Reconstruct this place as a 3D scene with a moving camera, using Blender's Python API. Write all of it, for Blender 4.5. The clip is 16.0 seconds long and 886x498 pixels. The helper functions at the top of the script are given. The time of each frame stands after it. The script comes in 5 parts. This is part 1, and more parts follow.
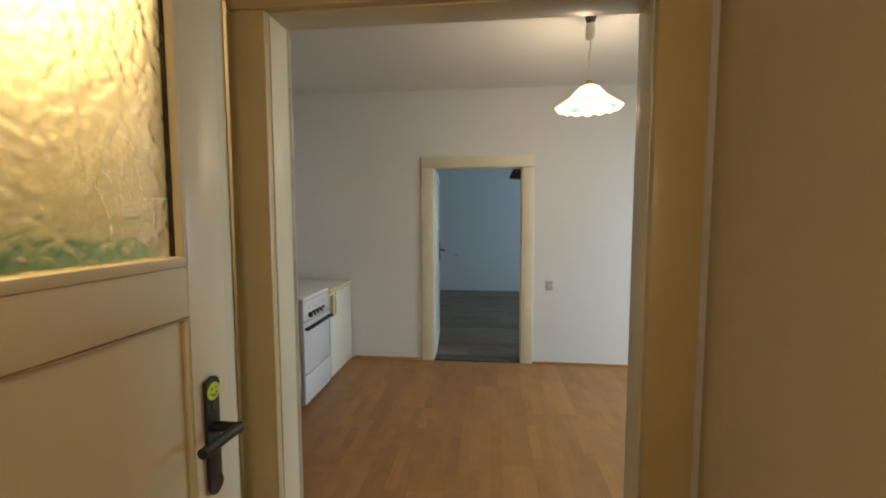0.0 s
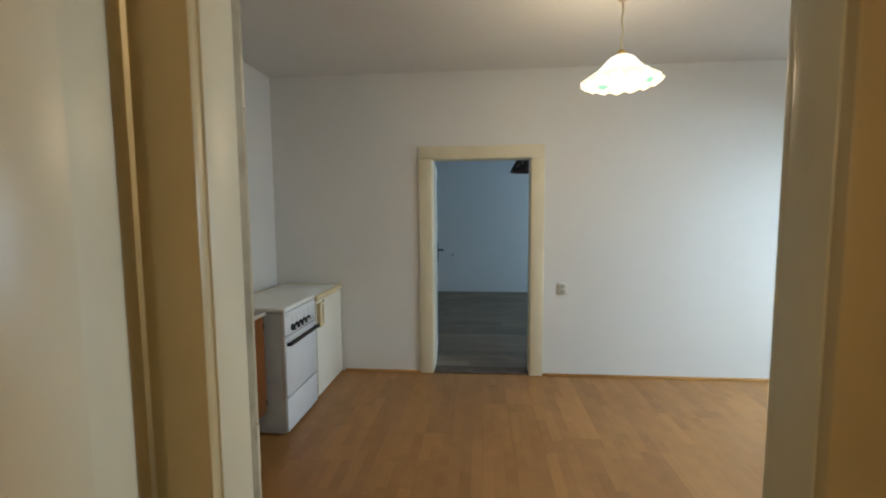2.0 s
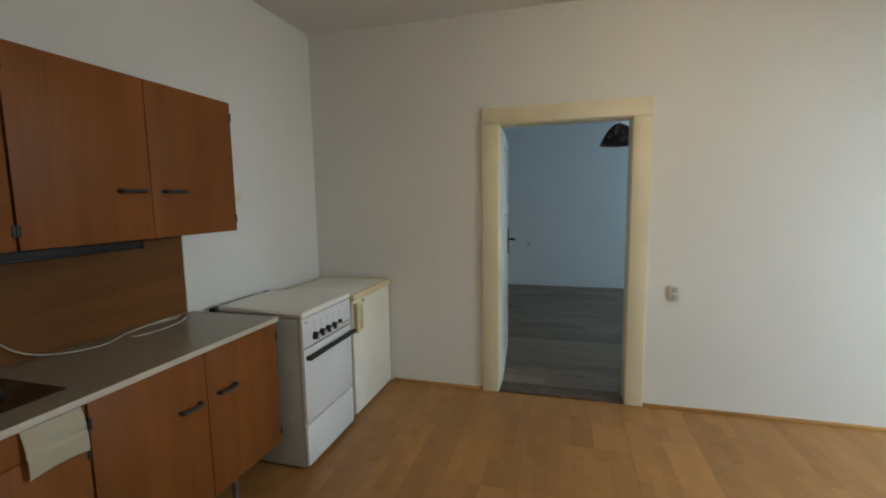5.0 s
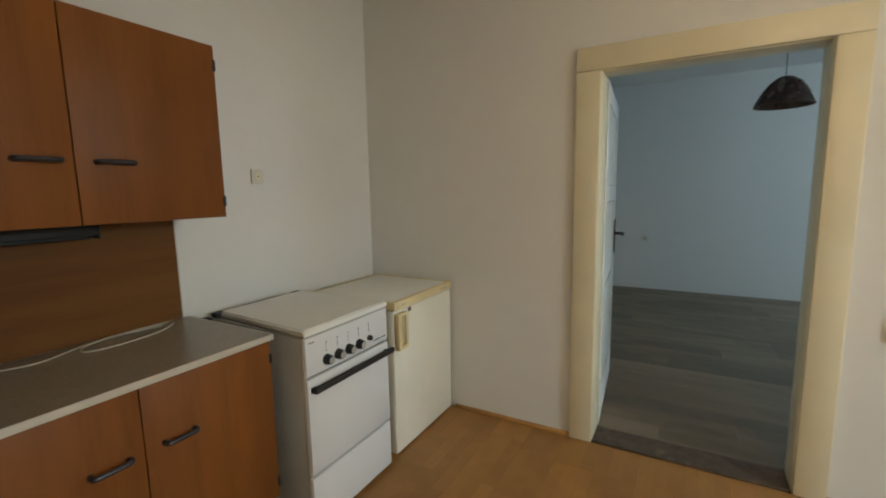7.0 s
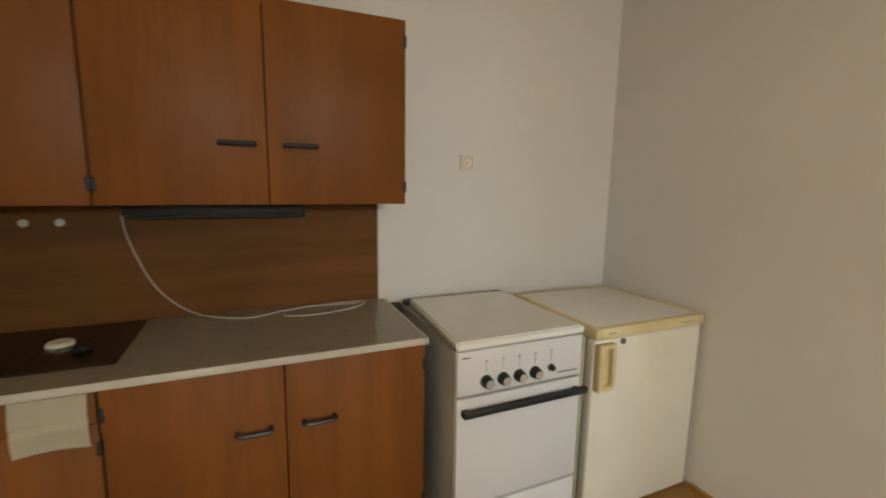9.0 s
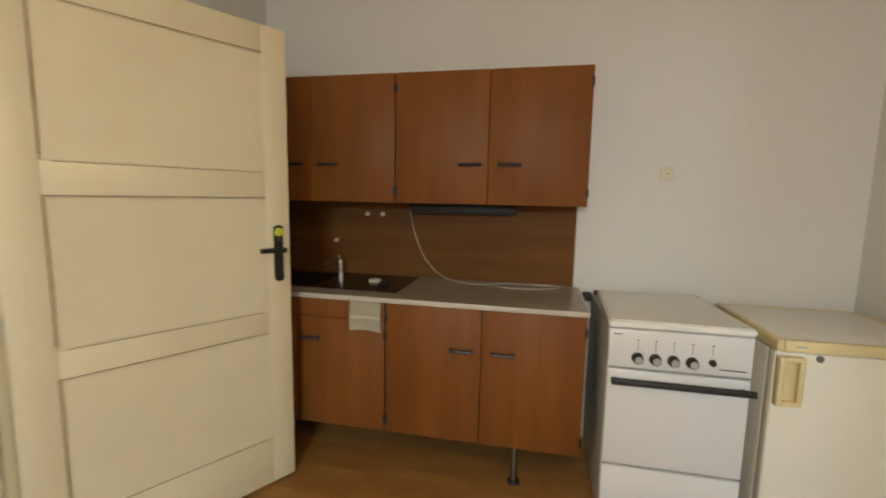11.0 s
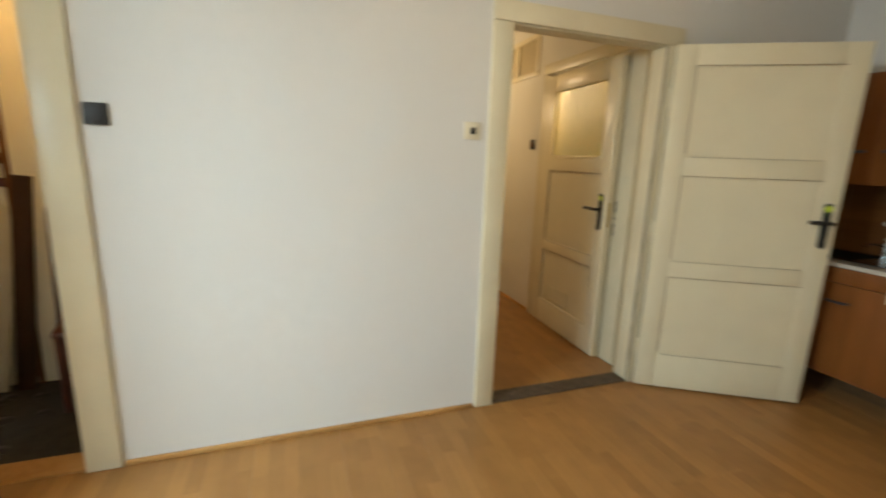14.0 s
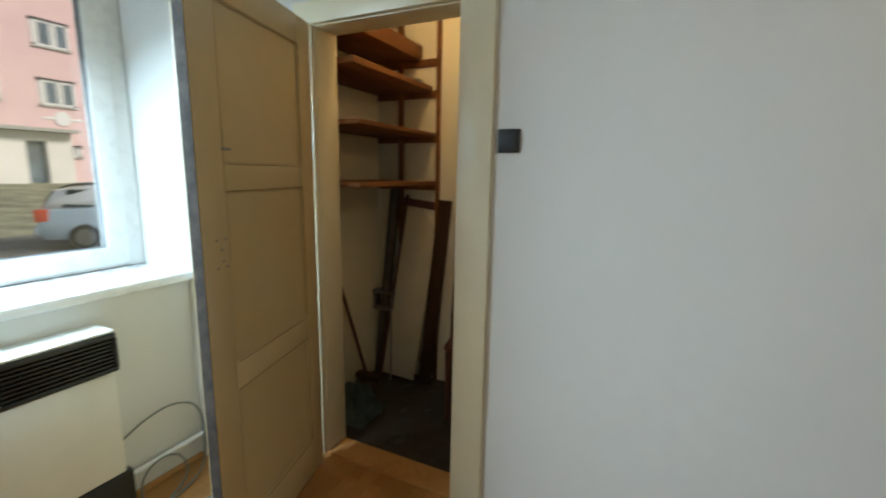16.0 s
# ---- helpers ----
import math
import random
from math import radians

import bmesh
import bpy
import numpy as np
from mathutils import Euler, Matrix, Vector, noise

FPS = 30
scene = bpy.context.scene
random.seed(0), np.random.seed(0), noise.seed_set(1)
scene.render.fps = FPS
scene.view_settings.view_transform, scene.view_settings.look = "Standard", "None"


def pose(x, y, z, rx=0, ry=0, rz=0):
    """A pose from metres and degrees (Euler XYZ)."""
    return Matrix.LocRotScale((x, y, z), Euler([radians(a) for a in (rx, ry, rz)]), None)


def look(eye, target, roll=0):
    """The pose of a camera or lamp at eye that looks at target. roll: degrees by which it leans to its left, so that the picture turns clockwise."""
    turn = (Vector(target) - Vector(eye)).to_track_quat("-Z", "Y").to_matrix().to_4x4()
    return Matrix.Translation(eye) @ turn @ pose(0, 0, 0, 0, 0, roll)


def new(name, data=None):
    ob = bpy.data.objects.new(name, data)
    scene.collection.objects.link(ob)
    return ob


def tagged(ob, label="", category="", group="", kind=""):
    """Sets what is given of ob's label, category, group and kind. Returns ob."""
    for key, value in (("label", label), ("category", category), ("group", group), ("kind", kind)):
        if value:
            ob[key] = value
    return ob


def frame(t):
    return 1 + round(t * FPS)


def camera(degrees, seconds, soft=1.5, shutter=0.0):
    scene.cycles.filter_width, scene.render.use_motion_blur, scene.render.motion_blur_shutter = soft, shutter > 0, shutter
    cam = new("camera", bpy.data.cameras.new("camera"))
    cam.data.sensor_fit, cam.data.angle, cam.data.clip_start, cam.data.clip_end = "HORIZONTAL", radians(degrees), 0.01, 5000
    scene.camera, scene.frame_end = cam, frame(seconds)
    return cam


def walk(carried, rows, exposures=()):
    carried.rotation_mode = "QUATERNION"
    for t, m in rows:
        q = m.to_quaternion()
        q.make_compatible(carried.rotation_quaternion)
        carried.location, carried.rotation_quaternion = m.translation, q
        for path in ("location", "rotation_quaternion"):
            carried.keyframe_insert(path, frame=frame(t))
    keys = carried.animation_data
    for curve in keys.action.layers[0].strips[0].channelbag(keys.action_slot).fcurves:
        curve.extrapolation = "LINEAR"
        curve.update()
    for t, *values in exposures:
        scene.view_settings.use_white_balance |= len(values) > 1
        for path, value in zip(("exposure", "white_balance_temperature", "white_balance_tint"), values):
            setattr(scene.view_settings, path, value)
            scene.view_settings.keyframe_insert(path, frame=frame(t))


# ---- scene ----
cam = camera(91.4, 16.0, soft=1.9, shutter=0.45)
PATH = [
    (0, (2.069, -1.209, 1.51), (1.853, 0.773, 1.351), -0.1),
    (0.5, (2.043, -1.132, 1.507), (1.861, 0.852, 1.332), 0.1),
    (1, (1.981, -1.008, 1.504), (1.839, 0.981, 1.353), -0.3),
    (1.5, (1.936, -0.911, 1.504), (1.822, 1.08, 1.355), 0.1),
    (2, (1.943, -0.776, 1.497), (1.766, 1.209, 1.329), -0.4),
    (2.5, (1.967, -0.63, 1.515), (1.757, 1.351, 1.334), -0.2),
    (3, (1.978, -0.517, 1.509), (1.731, 1.461, 1.343), 0.1),
    (3.5, (1.974, -0.444, 1.499), (1.679, 1.524, 1.301), -0.6),
    (6, (1.939, 0.392, 1.409), (1.192, 2.234, 1.19), -1.0),
    (6.5, (1.932, 0.572, 1.397), (1.069, 2.362, 1.171), -1.5),
    (7, (1.905, 0.802, 1.392), (0.926, 2.526, 1.128), -1.0),
    (7.5, (1.879, 1.006, 1.398), (0.804, 2.668, 1.114), 0.2),
    (8, (1.835, 1.126, 1.385), (0.596, 2.664, 1.071), -0.6),
    (8.5, (1.809, 1.271, 1.396), (0.207, 2.422, 1.069), 0.1),
    (9, (1.861, 1.339, 1.389), (0.05, 2.13, 1.085), 0.9),
    (11.5, (2.611, 1.718, 1.345), (0.753, 1.021, 1.098), 0.7),
    (12, (2.788, 1.826, 1.367), (1.054, 0.864, 1.106), 0.2),
    (12.5, (2.97, 1.917, 1.392), (1.366, 0.753, 1.129), -0.2),
    (13, (3.109, 2.037, 1.393), (1.682, 0.657, 1.149), 0.5),
    (13.5, (3.298, 2.144, 1.377), (2.183, 0.53, 0.989), 1.5),
    (14, (3.498, 2.049, 1.378), (2.847, 0.202, 0.97), 1.9),
    (14.5, (3.687, 1.872, 1.378), (3.414, -0.073, 1.003), 0.6),
    (15, (3.776, 1.796, 1.389), (3.778, -0.175, 1.048), 0.9),
    (15.5, (3.78, 1.655, 1.385), (4.178, -0.279, 1.064), -0.4),
    (16, (3.714, 1.519, 1.389), (4.565, -0.257, 1.041), 1.0),
]
EXPOSURES = [
    (0.0, -0.50, 6900, 15), (2.0, -0.52, 6600, 13), (3.5, -0.64, 6550, 12), (6.0, -0.52, 7500, 14), (7.0, -0.46, 8000, 15), (8.5, -0.26, 8700, 19), (9.2, -0.24, 8850, 20),
    (11.3, -0.06, 8800, 20), (12.5, 0.02, 8750, 18), (13.5, -0.08, 8100, 14), (14.5, -0.40, 7300, 13), (15.5, -0.84, 6850, 12), (16.0, -0.92, 6650, 10)]
walk(cam, [(t, look(eye, target, roll)) for t, eye, target, roll in PATH], EXPOSURES)

# light levels
W_KITCHEN, W_ROOM = 172.0, 84.0
L_KITCHEN, L_HALL, L_BATH, L_PANTRY = 18.0, 14.8, 26.0, 11.0
SHADE = 2.0

# ---------------------------------------------------------------- world, sun, lamps
world = bpy.data.worlds.new("overcast_sky")
scene.world = world
world.use_nodes = True
wn = world.node_tree.nodes
sky = wn.new("ShaderNodeTexSky")
sky.sky_type = "NISHITA"
sky.sun_disc = False
sky.sun_elevation = radians(33)
sky.sun_rotation = radians(250)
world.node_tree.links.new(sky.outputs["Color"], wn["Background"].inputs["Color"])
wn["Background"].inputs["Strength"].default_value = 0.15


def lamp(name, kind, energy, colour, m, size=0.1, size_y=None, angle=None):
    d = bpy.data.lights.new(name, kind)
    d.energy, d.color = energy, colour
    if kind == "AREA":
        d.shape, d.size, d.size_y = "RECTANGLE", size, size_y or size
    elif kind == "SUN":
        d.angle = angle
    else:
        d.shadow_soft_size = size
    ob = new(name, d)
    ob.matrix_world = m
    return ob


lamp("sun", "SUN", 5.0, (1.0, 0.95, 0.88), look((-20, -8, 14), (0, 0, 0)), angle=radians(14))
# daylight that the sky sends through the two windows
lamp("kitchen_window_daylight", "AREA", W_KITCHEN, (0.58, 0.82, 1.0), look((5.70, 1.52, 1.95), (5.32, 1.52, 0.95)), 0.92, 0.60)
lamp("room_window_daylight", "AREA", W_ROOM, (0.43, 0.72, 1.0), look((5.93, 5.4, 1.62), (4.0, 5.4, 1.4)), 1.7, 1.30)
# bulbs that are switched on; the hall's is unseen, added to brighten it
lamp("kitchen_bulb_light", "POINT", L_KITCHEN, (1.0, 0.78, 0.48), pose(2.683, 1.67, 2.19), 0.03)
lamp("hall_fill_light", "POINT", L_HALL, (1.0, 0.83, 0.56), pose(2.25, -2.30, 2.13), 0.04)
lamp("bathroom_bulb_light", "POINT", L_BATH, (1.0, 0.74, 0.38), pose(0.80, -0.24, 2.17), 0.04)
lamp("pantry_bulb_light", "POINT", L_PANTRY, (1.0, 0.66, 0.28), pose(4.66, -0.26, 2.45), 0.04)


# ---------------------------------------------------------------- materials
def node_mat(name):
    m = bpy.data.materials.new(name)
    m.use_nodes = True
    return m, m.node_tree.nodes, m.node_tree.links, m.node_tree.nodes["Principled BSDF"]


def mix_rgb(n, l, fac, a, b, mode="MIX"):
    x = n.new("ShaderNodeMix")
    x.data_type, x.blend_type = "RGBA", mode
    for sock, v in ((x.inputs[0], fac), (x.inputs[6], a), (x.inputs[7], b)):
        if isinstance(v, (int, float)):
            sock.default_value = v
        elif isinstance(v, tuple):
            sock.default_value = (*v, 1)
        else:
            l.new(v, sock)
    return x.outputs[2]


def ramp(n, l, src, lo, hi):
    r = n.new("ShaderNodeMapRange")
    r.inputs["From Min"].default_value, r.inputs["From Max"].default_value = lo, hi
    l.new(src, r.inputs["Value"])
    return r.outputs["Result"]


def noise_tex(n, l, scale, detail=4.0, stretch=None, rough=0.55):
    co = n.new("ShaderNodeTexCoord")
    t = n.new("ShaderNodeTexNoise")
    t.inputs["Scale"].default_value, t.inputs["Detail"].default_value, t.inputs["Roughness"].default_value = scale, detail, rough
    if stretch:
        mp = n.new("ShaderNodeMapping")
        mp.inputs["Scale"].default_value = stretch
        l.new(co.outputs["Object"], mp.inputs["Vector"])
        l.new(mp.outputs["Vector"], t.inputs["Vector"])
    else:
        l.new(co.outputs["Object"], t.inputs["Vector"])
    return t.outputs["Fac"]


def bump(n, l, b, height, strength, dist=0.002):
    x = n.new("ShaderNodeBump")
    x.inputs["Strength"].default_value, x.inputs["Distance"].default_value = strength, dist
    l.new(height, x.inputs["Height"])
    l.new(x.outputs["Normal"], b.inputs["Normal"])


def plain(name, col, rough=0.5, metal=0.0, var=0.12, scale=6.0, grain=160.0, relief=0.15, dirt=None, dirt_amount=0.0, dirt_scale=3.0, gloss_var=0.09):
    """A painted, plastic or metal surface: broad tone, fine grain, blotches of dirt with ragged edges."""
    m, n, l, b = node_mat(name)
    lo = tuple(c * (1 - var) for c in col)
    hi = tuple(min(c * (1 + var * 0.5), 1) for c in col)
    c = mix_rgb(n, l, ramp(n, l, noise_tex(n, l, scale), 0.3, 0.7), lo, hi)
    if dirt:
        f = ramp(n, l, noise_tex(n, l, dirt_scale, 9, rough=0.7), 0.66 - dirt_amount * 0.3, 0.82 - dirt_amount * 0.2)
        c = mix_rgb(n, l, f, c, dirt)
    l.new(c, b.inputs["Base Color"])
    fine = noise_tex(n, l, grain, 2)
    r = n.new("ShaderNodeMapRange")
    r.inputs["To Min"].default_value, r.inputs["To Max"].default_value = max(rough - gloss_var, 0.02), min(rough + gloss_var, 1)
    l.new(noise_tex(n, l, scale * 3), r.inputs["Value"])
    l.new(r.outputs["Result"], b.inputs["Roughness"])
    b.inputs["Metallic"].default_value = metal
    if relief:
        bump(n, l, b, fine, relief, 0.001)
    return m


def plaster(name, col, rough=0.9):
    m, n, l, b = node_mat(name)
    big = ramp(n, l, noise_tex(n, l, 0.9, 3), 0.3, 0.7)
    c = mix_rgb(n, l, big, tuple(v * 0.94 for v in col), col)
    small = ramp(n, l, noise_tex(n, l, 14, 6), 0.35, 0.75)
    c = mix_rgb(n, l, small, c, tuple(v * 0.96 for v in col))
    l.new(c, b.inputs["Base Color"])
    b.inputs["Roughness"].default_value = rough
    s = n.new("ShaderNodeMath")
    s.operation = "ADD"
    l.new(noise_tex(n, l, 3.2, 3), s.inputs[0])
    t = n.new("ShaderNodeMath")
    t.operation = "MULTIPLY"
    t.inputs[1].default_value = 0.06
    l.new(noise_tex(n, l, 110, 3), t.inputs[0])
    l.new(t.outputs[0], s.inputs[1])
    bump(n, l, b, s.outputs[0], 0.35, 0.01)
    return m


def veneer(name, dark, light, stretch, rough=0.42, relief=0.12):
    """Wood grain that runs along the axis with the small stretch."""
    m, n, l, b = node_mat(name)
    fine = noise_tex(n, l, 26, 7, stretch)
    c = mix_rgb(n, l, ramp(n, l, fine, 0.32, 0.70), dark, light)
    wide = noise_tex(n, l, 5.5, 3, tuple(v * 0.55 for v in stretch))
    c = mix_rgb(n, l, ramp(n, l, wide, 0.38, 0.66), c, tuple(v * 1.16 for v in light))
    broad = noise_tex(n, l, 2.6, 4, tuple(0.5 + v * 0.2 for v in stretch))
    c = mix_rgb(n, l, ramp(n, l, broad, 0.40, 0.78), c, tuple(v * 0.86 for v in dark))
    l.new(c, b.inputs["Base Color"])
    b.inputs["Roughness"].default_value = rough
    b.inputs["Specular IOR Level"].default_value = 0.2
    bump(n, l, b, fine, relief, 0.0006)
    return m


def strip_floor(name, a, b_col, seam, row, length, along_y=True, rough=0.34, tones=(0.90, 1.05), figure=0.0):
    """Printed strip pattern on laminate boards; each board shifts it by its own random number."""
    m, n, l, b = node_mat(name)
    co = n.new("ShaderNodeTexCoord")
    info = n.new("ShaderNodeObjectInfo")
    sep = n.new("ShaderNodeSeparateXYZ")
    l.new(co.outputs["Object"], sep.inputs[0])
    com = n.new("ShaderNodeCombineXYZ")
    shift = n.new("ShaderNodeMath")
    shift.operation = "MULTIPLY_ADD"
    shift.inputs[1].default_value = 37.0
    l.new(info.outputs["Random"], shift.inputs[0])
    l.new(sep.outputs["Y" if along_y else "X"], shift.inputs[2])
    l.new(shift.outputs[0], com.inputs["X"])
    l.new(sep.outputs["X" if along_y else "Y"], com.inputs["Y"])
    l.new(info.outputs["Random"], com.inputs["Z"])
    br = n.new("ShaderNodeTexBrick")
    br.offset, br.squash = 0.37, 1.0
    br.inputs["Scale"].default_value = 1.0
    br.inputs["Brick Width"].default_value, br.inputs["Row Height"].default_value = length, row
    br.inputs["Mortar Size"].default_value = 0.0003
    br.inputs["Color1"].default_value, br.inputs["Color2"].default_value, br.inputs["Mortar"].default_value = (*a, 1), (*b_col, 1), (*seam, 1)
    l.new(com.outputs[0], br.inputs["Vector"])
    mp = n.new("ShaderNodeMapping")
    mp.inputs["Scale"].default_value = (3, 60, 5)
    l.new(com.outputs[0], mp.inputs["Vector"])
    gr = n.new("ShaderNodeTexNoise")
    gr.inputs["Scale"].default_value, gr.inputs["Detail"].default_value = 1.0, 6
    l.new(mp.outputs[0], gr.inputs["Vector"])
    dark = tuple(v * 0.78 for v in a)
    c = mix_rgb(n, l, ramp(n, l, gr.outputs["Fac"], 0.42, 0.95), br.outputs["Color"], dark)
    blot = ramp(n, l, noise_tex(n, l, 5.5, 3), 0.40, 0.72)
    c = mix_rgb(n, l, blot, c, mix_rgb(n, l, 0.55, c, tuple(v * 1.12 for v in a)))
    tone = n.new("ShaderNodeMapRange")
    tone.inputs["To Min"].default_value, tone.inputs["To Max"].default_value = tones
    l.new(info.outputs["Random"], tone.inputs["Value"])
    c = mix_rgb(n, l, 1.0, c, tone.outputs["Result"], "MULTIPLY")
    if figure:
        # broad pale streaks that run slantwise over each board
        fm = n.new("ShaderNodeMapping")
        fm.inputs["Rotation"].default_value = (0, 0, radians(38))
        fm.inputs["Scale"].default_value = (0.9, 4.2, 40.0)
        l.new(com.outputs[0], fm.inputs["Vector"])
        ft = n.new("ShaderNodeTexNoise")
        ft.inputs["Scale"].default_value, ft.inputs["Detail"].default_value = 1.0, 3
        l.new(fm.outputs[0], ft.inputs["Vector"])
        c = mix_rgb(n, l, ramp(n, l, ft.outputs["Fac"], 0.46, 0.66), c, mix_rgb(n, l, figure, c, tuple(v * 1.7 for v in a)))
    wear = noise_tex(n, l, 2.2, 6)
    r = n.new("ShaderNodeMapRange")
    r.inputs["To Min"].default_value, r.inputs["To Max"].default_value = rough - 0.08, rough + 0.2
    l.new(wear, r.inputs["Value"])
    l.new(r.outputs["Result"], b.inputs["Roughness"])
    l.new(c, b.inputs["Base Color"])
    bump(n, l, b, gr.outputs["Fac"], 0.1, 0.0005)
    return m


def glass(name, rough=0.0, hammered=False, tint=(0.96, 0.95, 0.90), clear=1.0):
    m, n, l, b = node_mat(name)
    b.inputs["Transmission Weight"].default_value = clear
    b.inputs["Roughness"].default_value = rough
    b.inputs["IOR"].default_value = 1.45
    b.inputs["Base Color"].default_value = (*tint, 1)
    if hammered:
        co = n.new("ShaderNodeTexCoord")
        v = n.new("ShaderNodeTexVoronoi")
        v.feature = "SMOOTH_F1"
        v.inputs["Scale"].default_value, v.inputs["Smoothness"].default_value = 46, 0.25
        w = n.new("ShaderNodeTexNoise")
        w.inputs["Scale"].default_value = 12
        l.new(co.outputs["Object"], w.inputs["Vector"])
        add = mix_rgb(n, l, 0.02, co.outputs["Object"], w.outputs["Color"])
        l.new(add, v.inputs["Vector"])
        bump(n, l, b, v.outputs["Distance"], 0.42, 0.008)
    return m


def emitter(name, col, strength):
    m, n, l, b = node_mat(name)
    b.inputs["Base Color"].default_value = (*(v * 0.10 for v in col), 1)
    b.inputs["Emission Color"].default_value = (*col, 1)
    b.inputs["Emission Strength"].default_value = strength
    return m


M = {}
M["wall"] = plaster("white_wall_paint", (0.71, 0.70, 0.67))
M["ceiling"] = plaster("white_ceiling_paint", (0.70, 0.69, 0.67))
M["hall_wall"] = plaster("hall_wall_paint", (0.76, 0.73, 0.66))
M["hall_tan"] = plaster("tan_hall_wall_paint", (0.70, 0.58, 0.39))
M["cream"] = plain("cream_door_paint", (0.73, 0.655, 0.475), 0.32, var=0.04, scale=4, grain=45, relief=0.05, gloss_var=0.03)
M["cream_worn"] = plain("worn_cream_paint", (0.70, 0.63, 0.455), 0.34, var=0.07, scale=3, grain=40, relief=0.08, dirt=(0.38, 0.30, 0.19), dirt_amount=-0.10, dirt_scale=14, gloss_var=0.03)
# chipped pantry leaf edge; also colours the painted shadow gap at the glass
M["edge_worn_gap"] = plain("chipped_edge_and_gap", (0.065, 0.05, 0.04), 0.85, var=0.6, scale=30, grain=60, relief=0.6, dirt=(0.20, 0.17, 0.135), dirt_amount=-0.02, dirt_scale=14)
M["edge_jamb"] = plain("worn_jamb_edge", (0.60, 0.54, 0.40), 0.55, var=0.2, scale=9, grain=60, relief=0.5, dirt=(0.16, 0.12, 0.08), dirt_amount=0.02, dirt_scale=11)
# door cream with the shade of dimmer faces mixed into its colour
M["cream_shaded"] = plain("shaded_door_paint", (0.56, 0.44, 0.24), 0.36, var=0.06, scale=4, grain=45, relief=0.06, gloss_var=0.03)
M["joint_brown"] = plain("brown_joint_line", (0.30, 0.205, 0.105), 0.8, var=0.5, scale=30)
# chipped entry casing edge; also the painted gap beside the bathroom leaf
M["edge_dark"] = plain("dark_chips_and_gap", (0.40, 0.34, 0.235), 0.75, var=0.35, scale=9, grain=60, relief=0.4, dirt=(0.09, 0.07, 0.045), dirt_amount=0.28, dirt_scale=7)
M["white_door"] = plain("white_door_paint", (0.78, 0.77, 0.72), 0.35, var=0.06, grain=45, relief=0.2)
M["floor"] = strip_floor("beech_laminate", (0.385, 0.184, 0.056), (0.275, 0.122, 0.034), (0.23, 0.105, 0.032), 0.065, 0.43)
M["floor_grey"] = strip_floor("grey_laminate", (0.185, 0.132, 0.086), (0.115, 0.083, 0.055), (0.05, 0.037, 0.025), 0.195, 1.3, along_y=False, rough=0.42, tones=(0.72, 1.18), figure=0.5)
M["sub"] = plain("dark_subfloor", (0.10, 0.055, 0.025), 0.9)
M["beech"] = veneer("beech_trim", (0.36, 0.17, 0.055), (0.50, 0.27, 0.10), (1, 1, 8))
M["threshold"] = plain("worn_dark_threshold", (0.085, 0.055, 0.035), 0.6, var=0.5, scale=18, dirt=(0.22, 0.17, 0.12), dirt_amount=0.2, dirt_scale=9)
M["cab"] = veneer("cabinet_veneer_upright", (0.178, 0.0585, 0.0138), (0.212, 0.0725, 0.0172), (4, 4, 0.3), 0.46)
M["cab_h"] = veneer("panel_veneer_level", (0.130, 0.049, 0.0112), (0.156, 0.061, 0.0142), (4, 0.25, 5), 0.62)
M["cab_edge"] = plain("dark_cabinet_body", (0.12, 0.055, 0.022), 0.6)
M["counter"] = plain("speckled_grey_worktop", (0.285, 0.25, 0.195), 0.30, var=0.10, scale=40, grain=300, relief=0.05)
M["counter_edge"] = plain("pale_worktop_edge", (0.54, 0.50, 0.43), 0.4, var=0.08)
M["handle"] = plain("dark_blue_grey_handle", (0.025, 0.026, 0.034), 0.38)
M["black"] = plain("black_plastic", (0.013, 0.013, 0.014), 0.55)
M["black_iron"] = plain("black_lacquered_iron", (0.012, 0.012, 0.012), 0.33)
M["enamel"] = plain("white_enamel", (0.70, 0.715, 0.73), 0.26, var=0.03, scale=3, relief=0.02, gloss_var=0.02)
M["enamel_lid"] = plain("aged_enamel_lid", (0.78, 0.78, 0.735), 0.34, var=0.05, scale=3, relief=0.02, gloss_var=0.02)
M["side_grey"] = plain("grey_side_sheet", (0.42, 0.42, 0.39), 0.45, var=0.12)
M["fridge"] = plain("aged_white_fridge", (0.77, 0.74, 0.64), 0.32, var=0.04, relief=0, gloss_var=0.02)
M["yellowed"] = plain("yellowed_plastic", (0.72, 0.59, 0.33), 0.42, var=0.12)
M["chrome"] = plain("chrome", (0.75, 0.75, 0.76), 0.12, metal=1.0, var=0.03, relief=0)
M["steel"] = plain("dull_steel", (0.28, 0.27, 0.26), 0.42, metal=1.0, var=0.2, scale=20)
M["dark_metal"] = plain("tarnished_dark_metal", (0.10, 0.08, 0.065), 0.5, metal=0.5, var=0.3, scale=12)
M["sink"] = plain("stained_sink_steel", (0.05, 0.036, 0.026), 0.2, metal=0.6, var=0.25, scale=9)
M["cable"] = plain("off_white_cable", (0.50, 0.46, 0.38), 0.5, var=0.05)
M["cable_grey"] = plain("grey_green_flex", (0.17, 0.19, 0.18), 0.5)
M["cable_dark"] = plain("grey_green_cable", (0.07, 0.08, 0.08), 0.5)
M["plastic"] = plain("cream_switch_plastic", (0.72, 0.66, 0.50), 0.4, var=0.05, relief=0)
M["plastic_w"] = plain("white_socket_plastic", (0.64, 0.615, 0.53), 0.35, var=0.05, relief=0)
M["paper"] = plain("cream_paper", (0.76, 0.71, 0.55), 0.8, var=0.06)
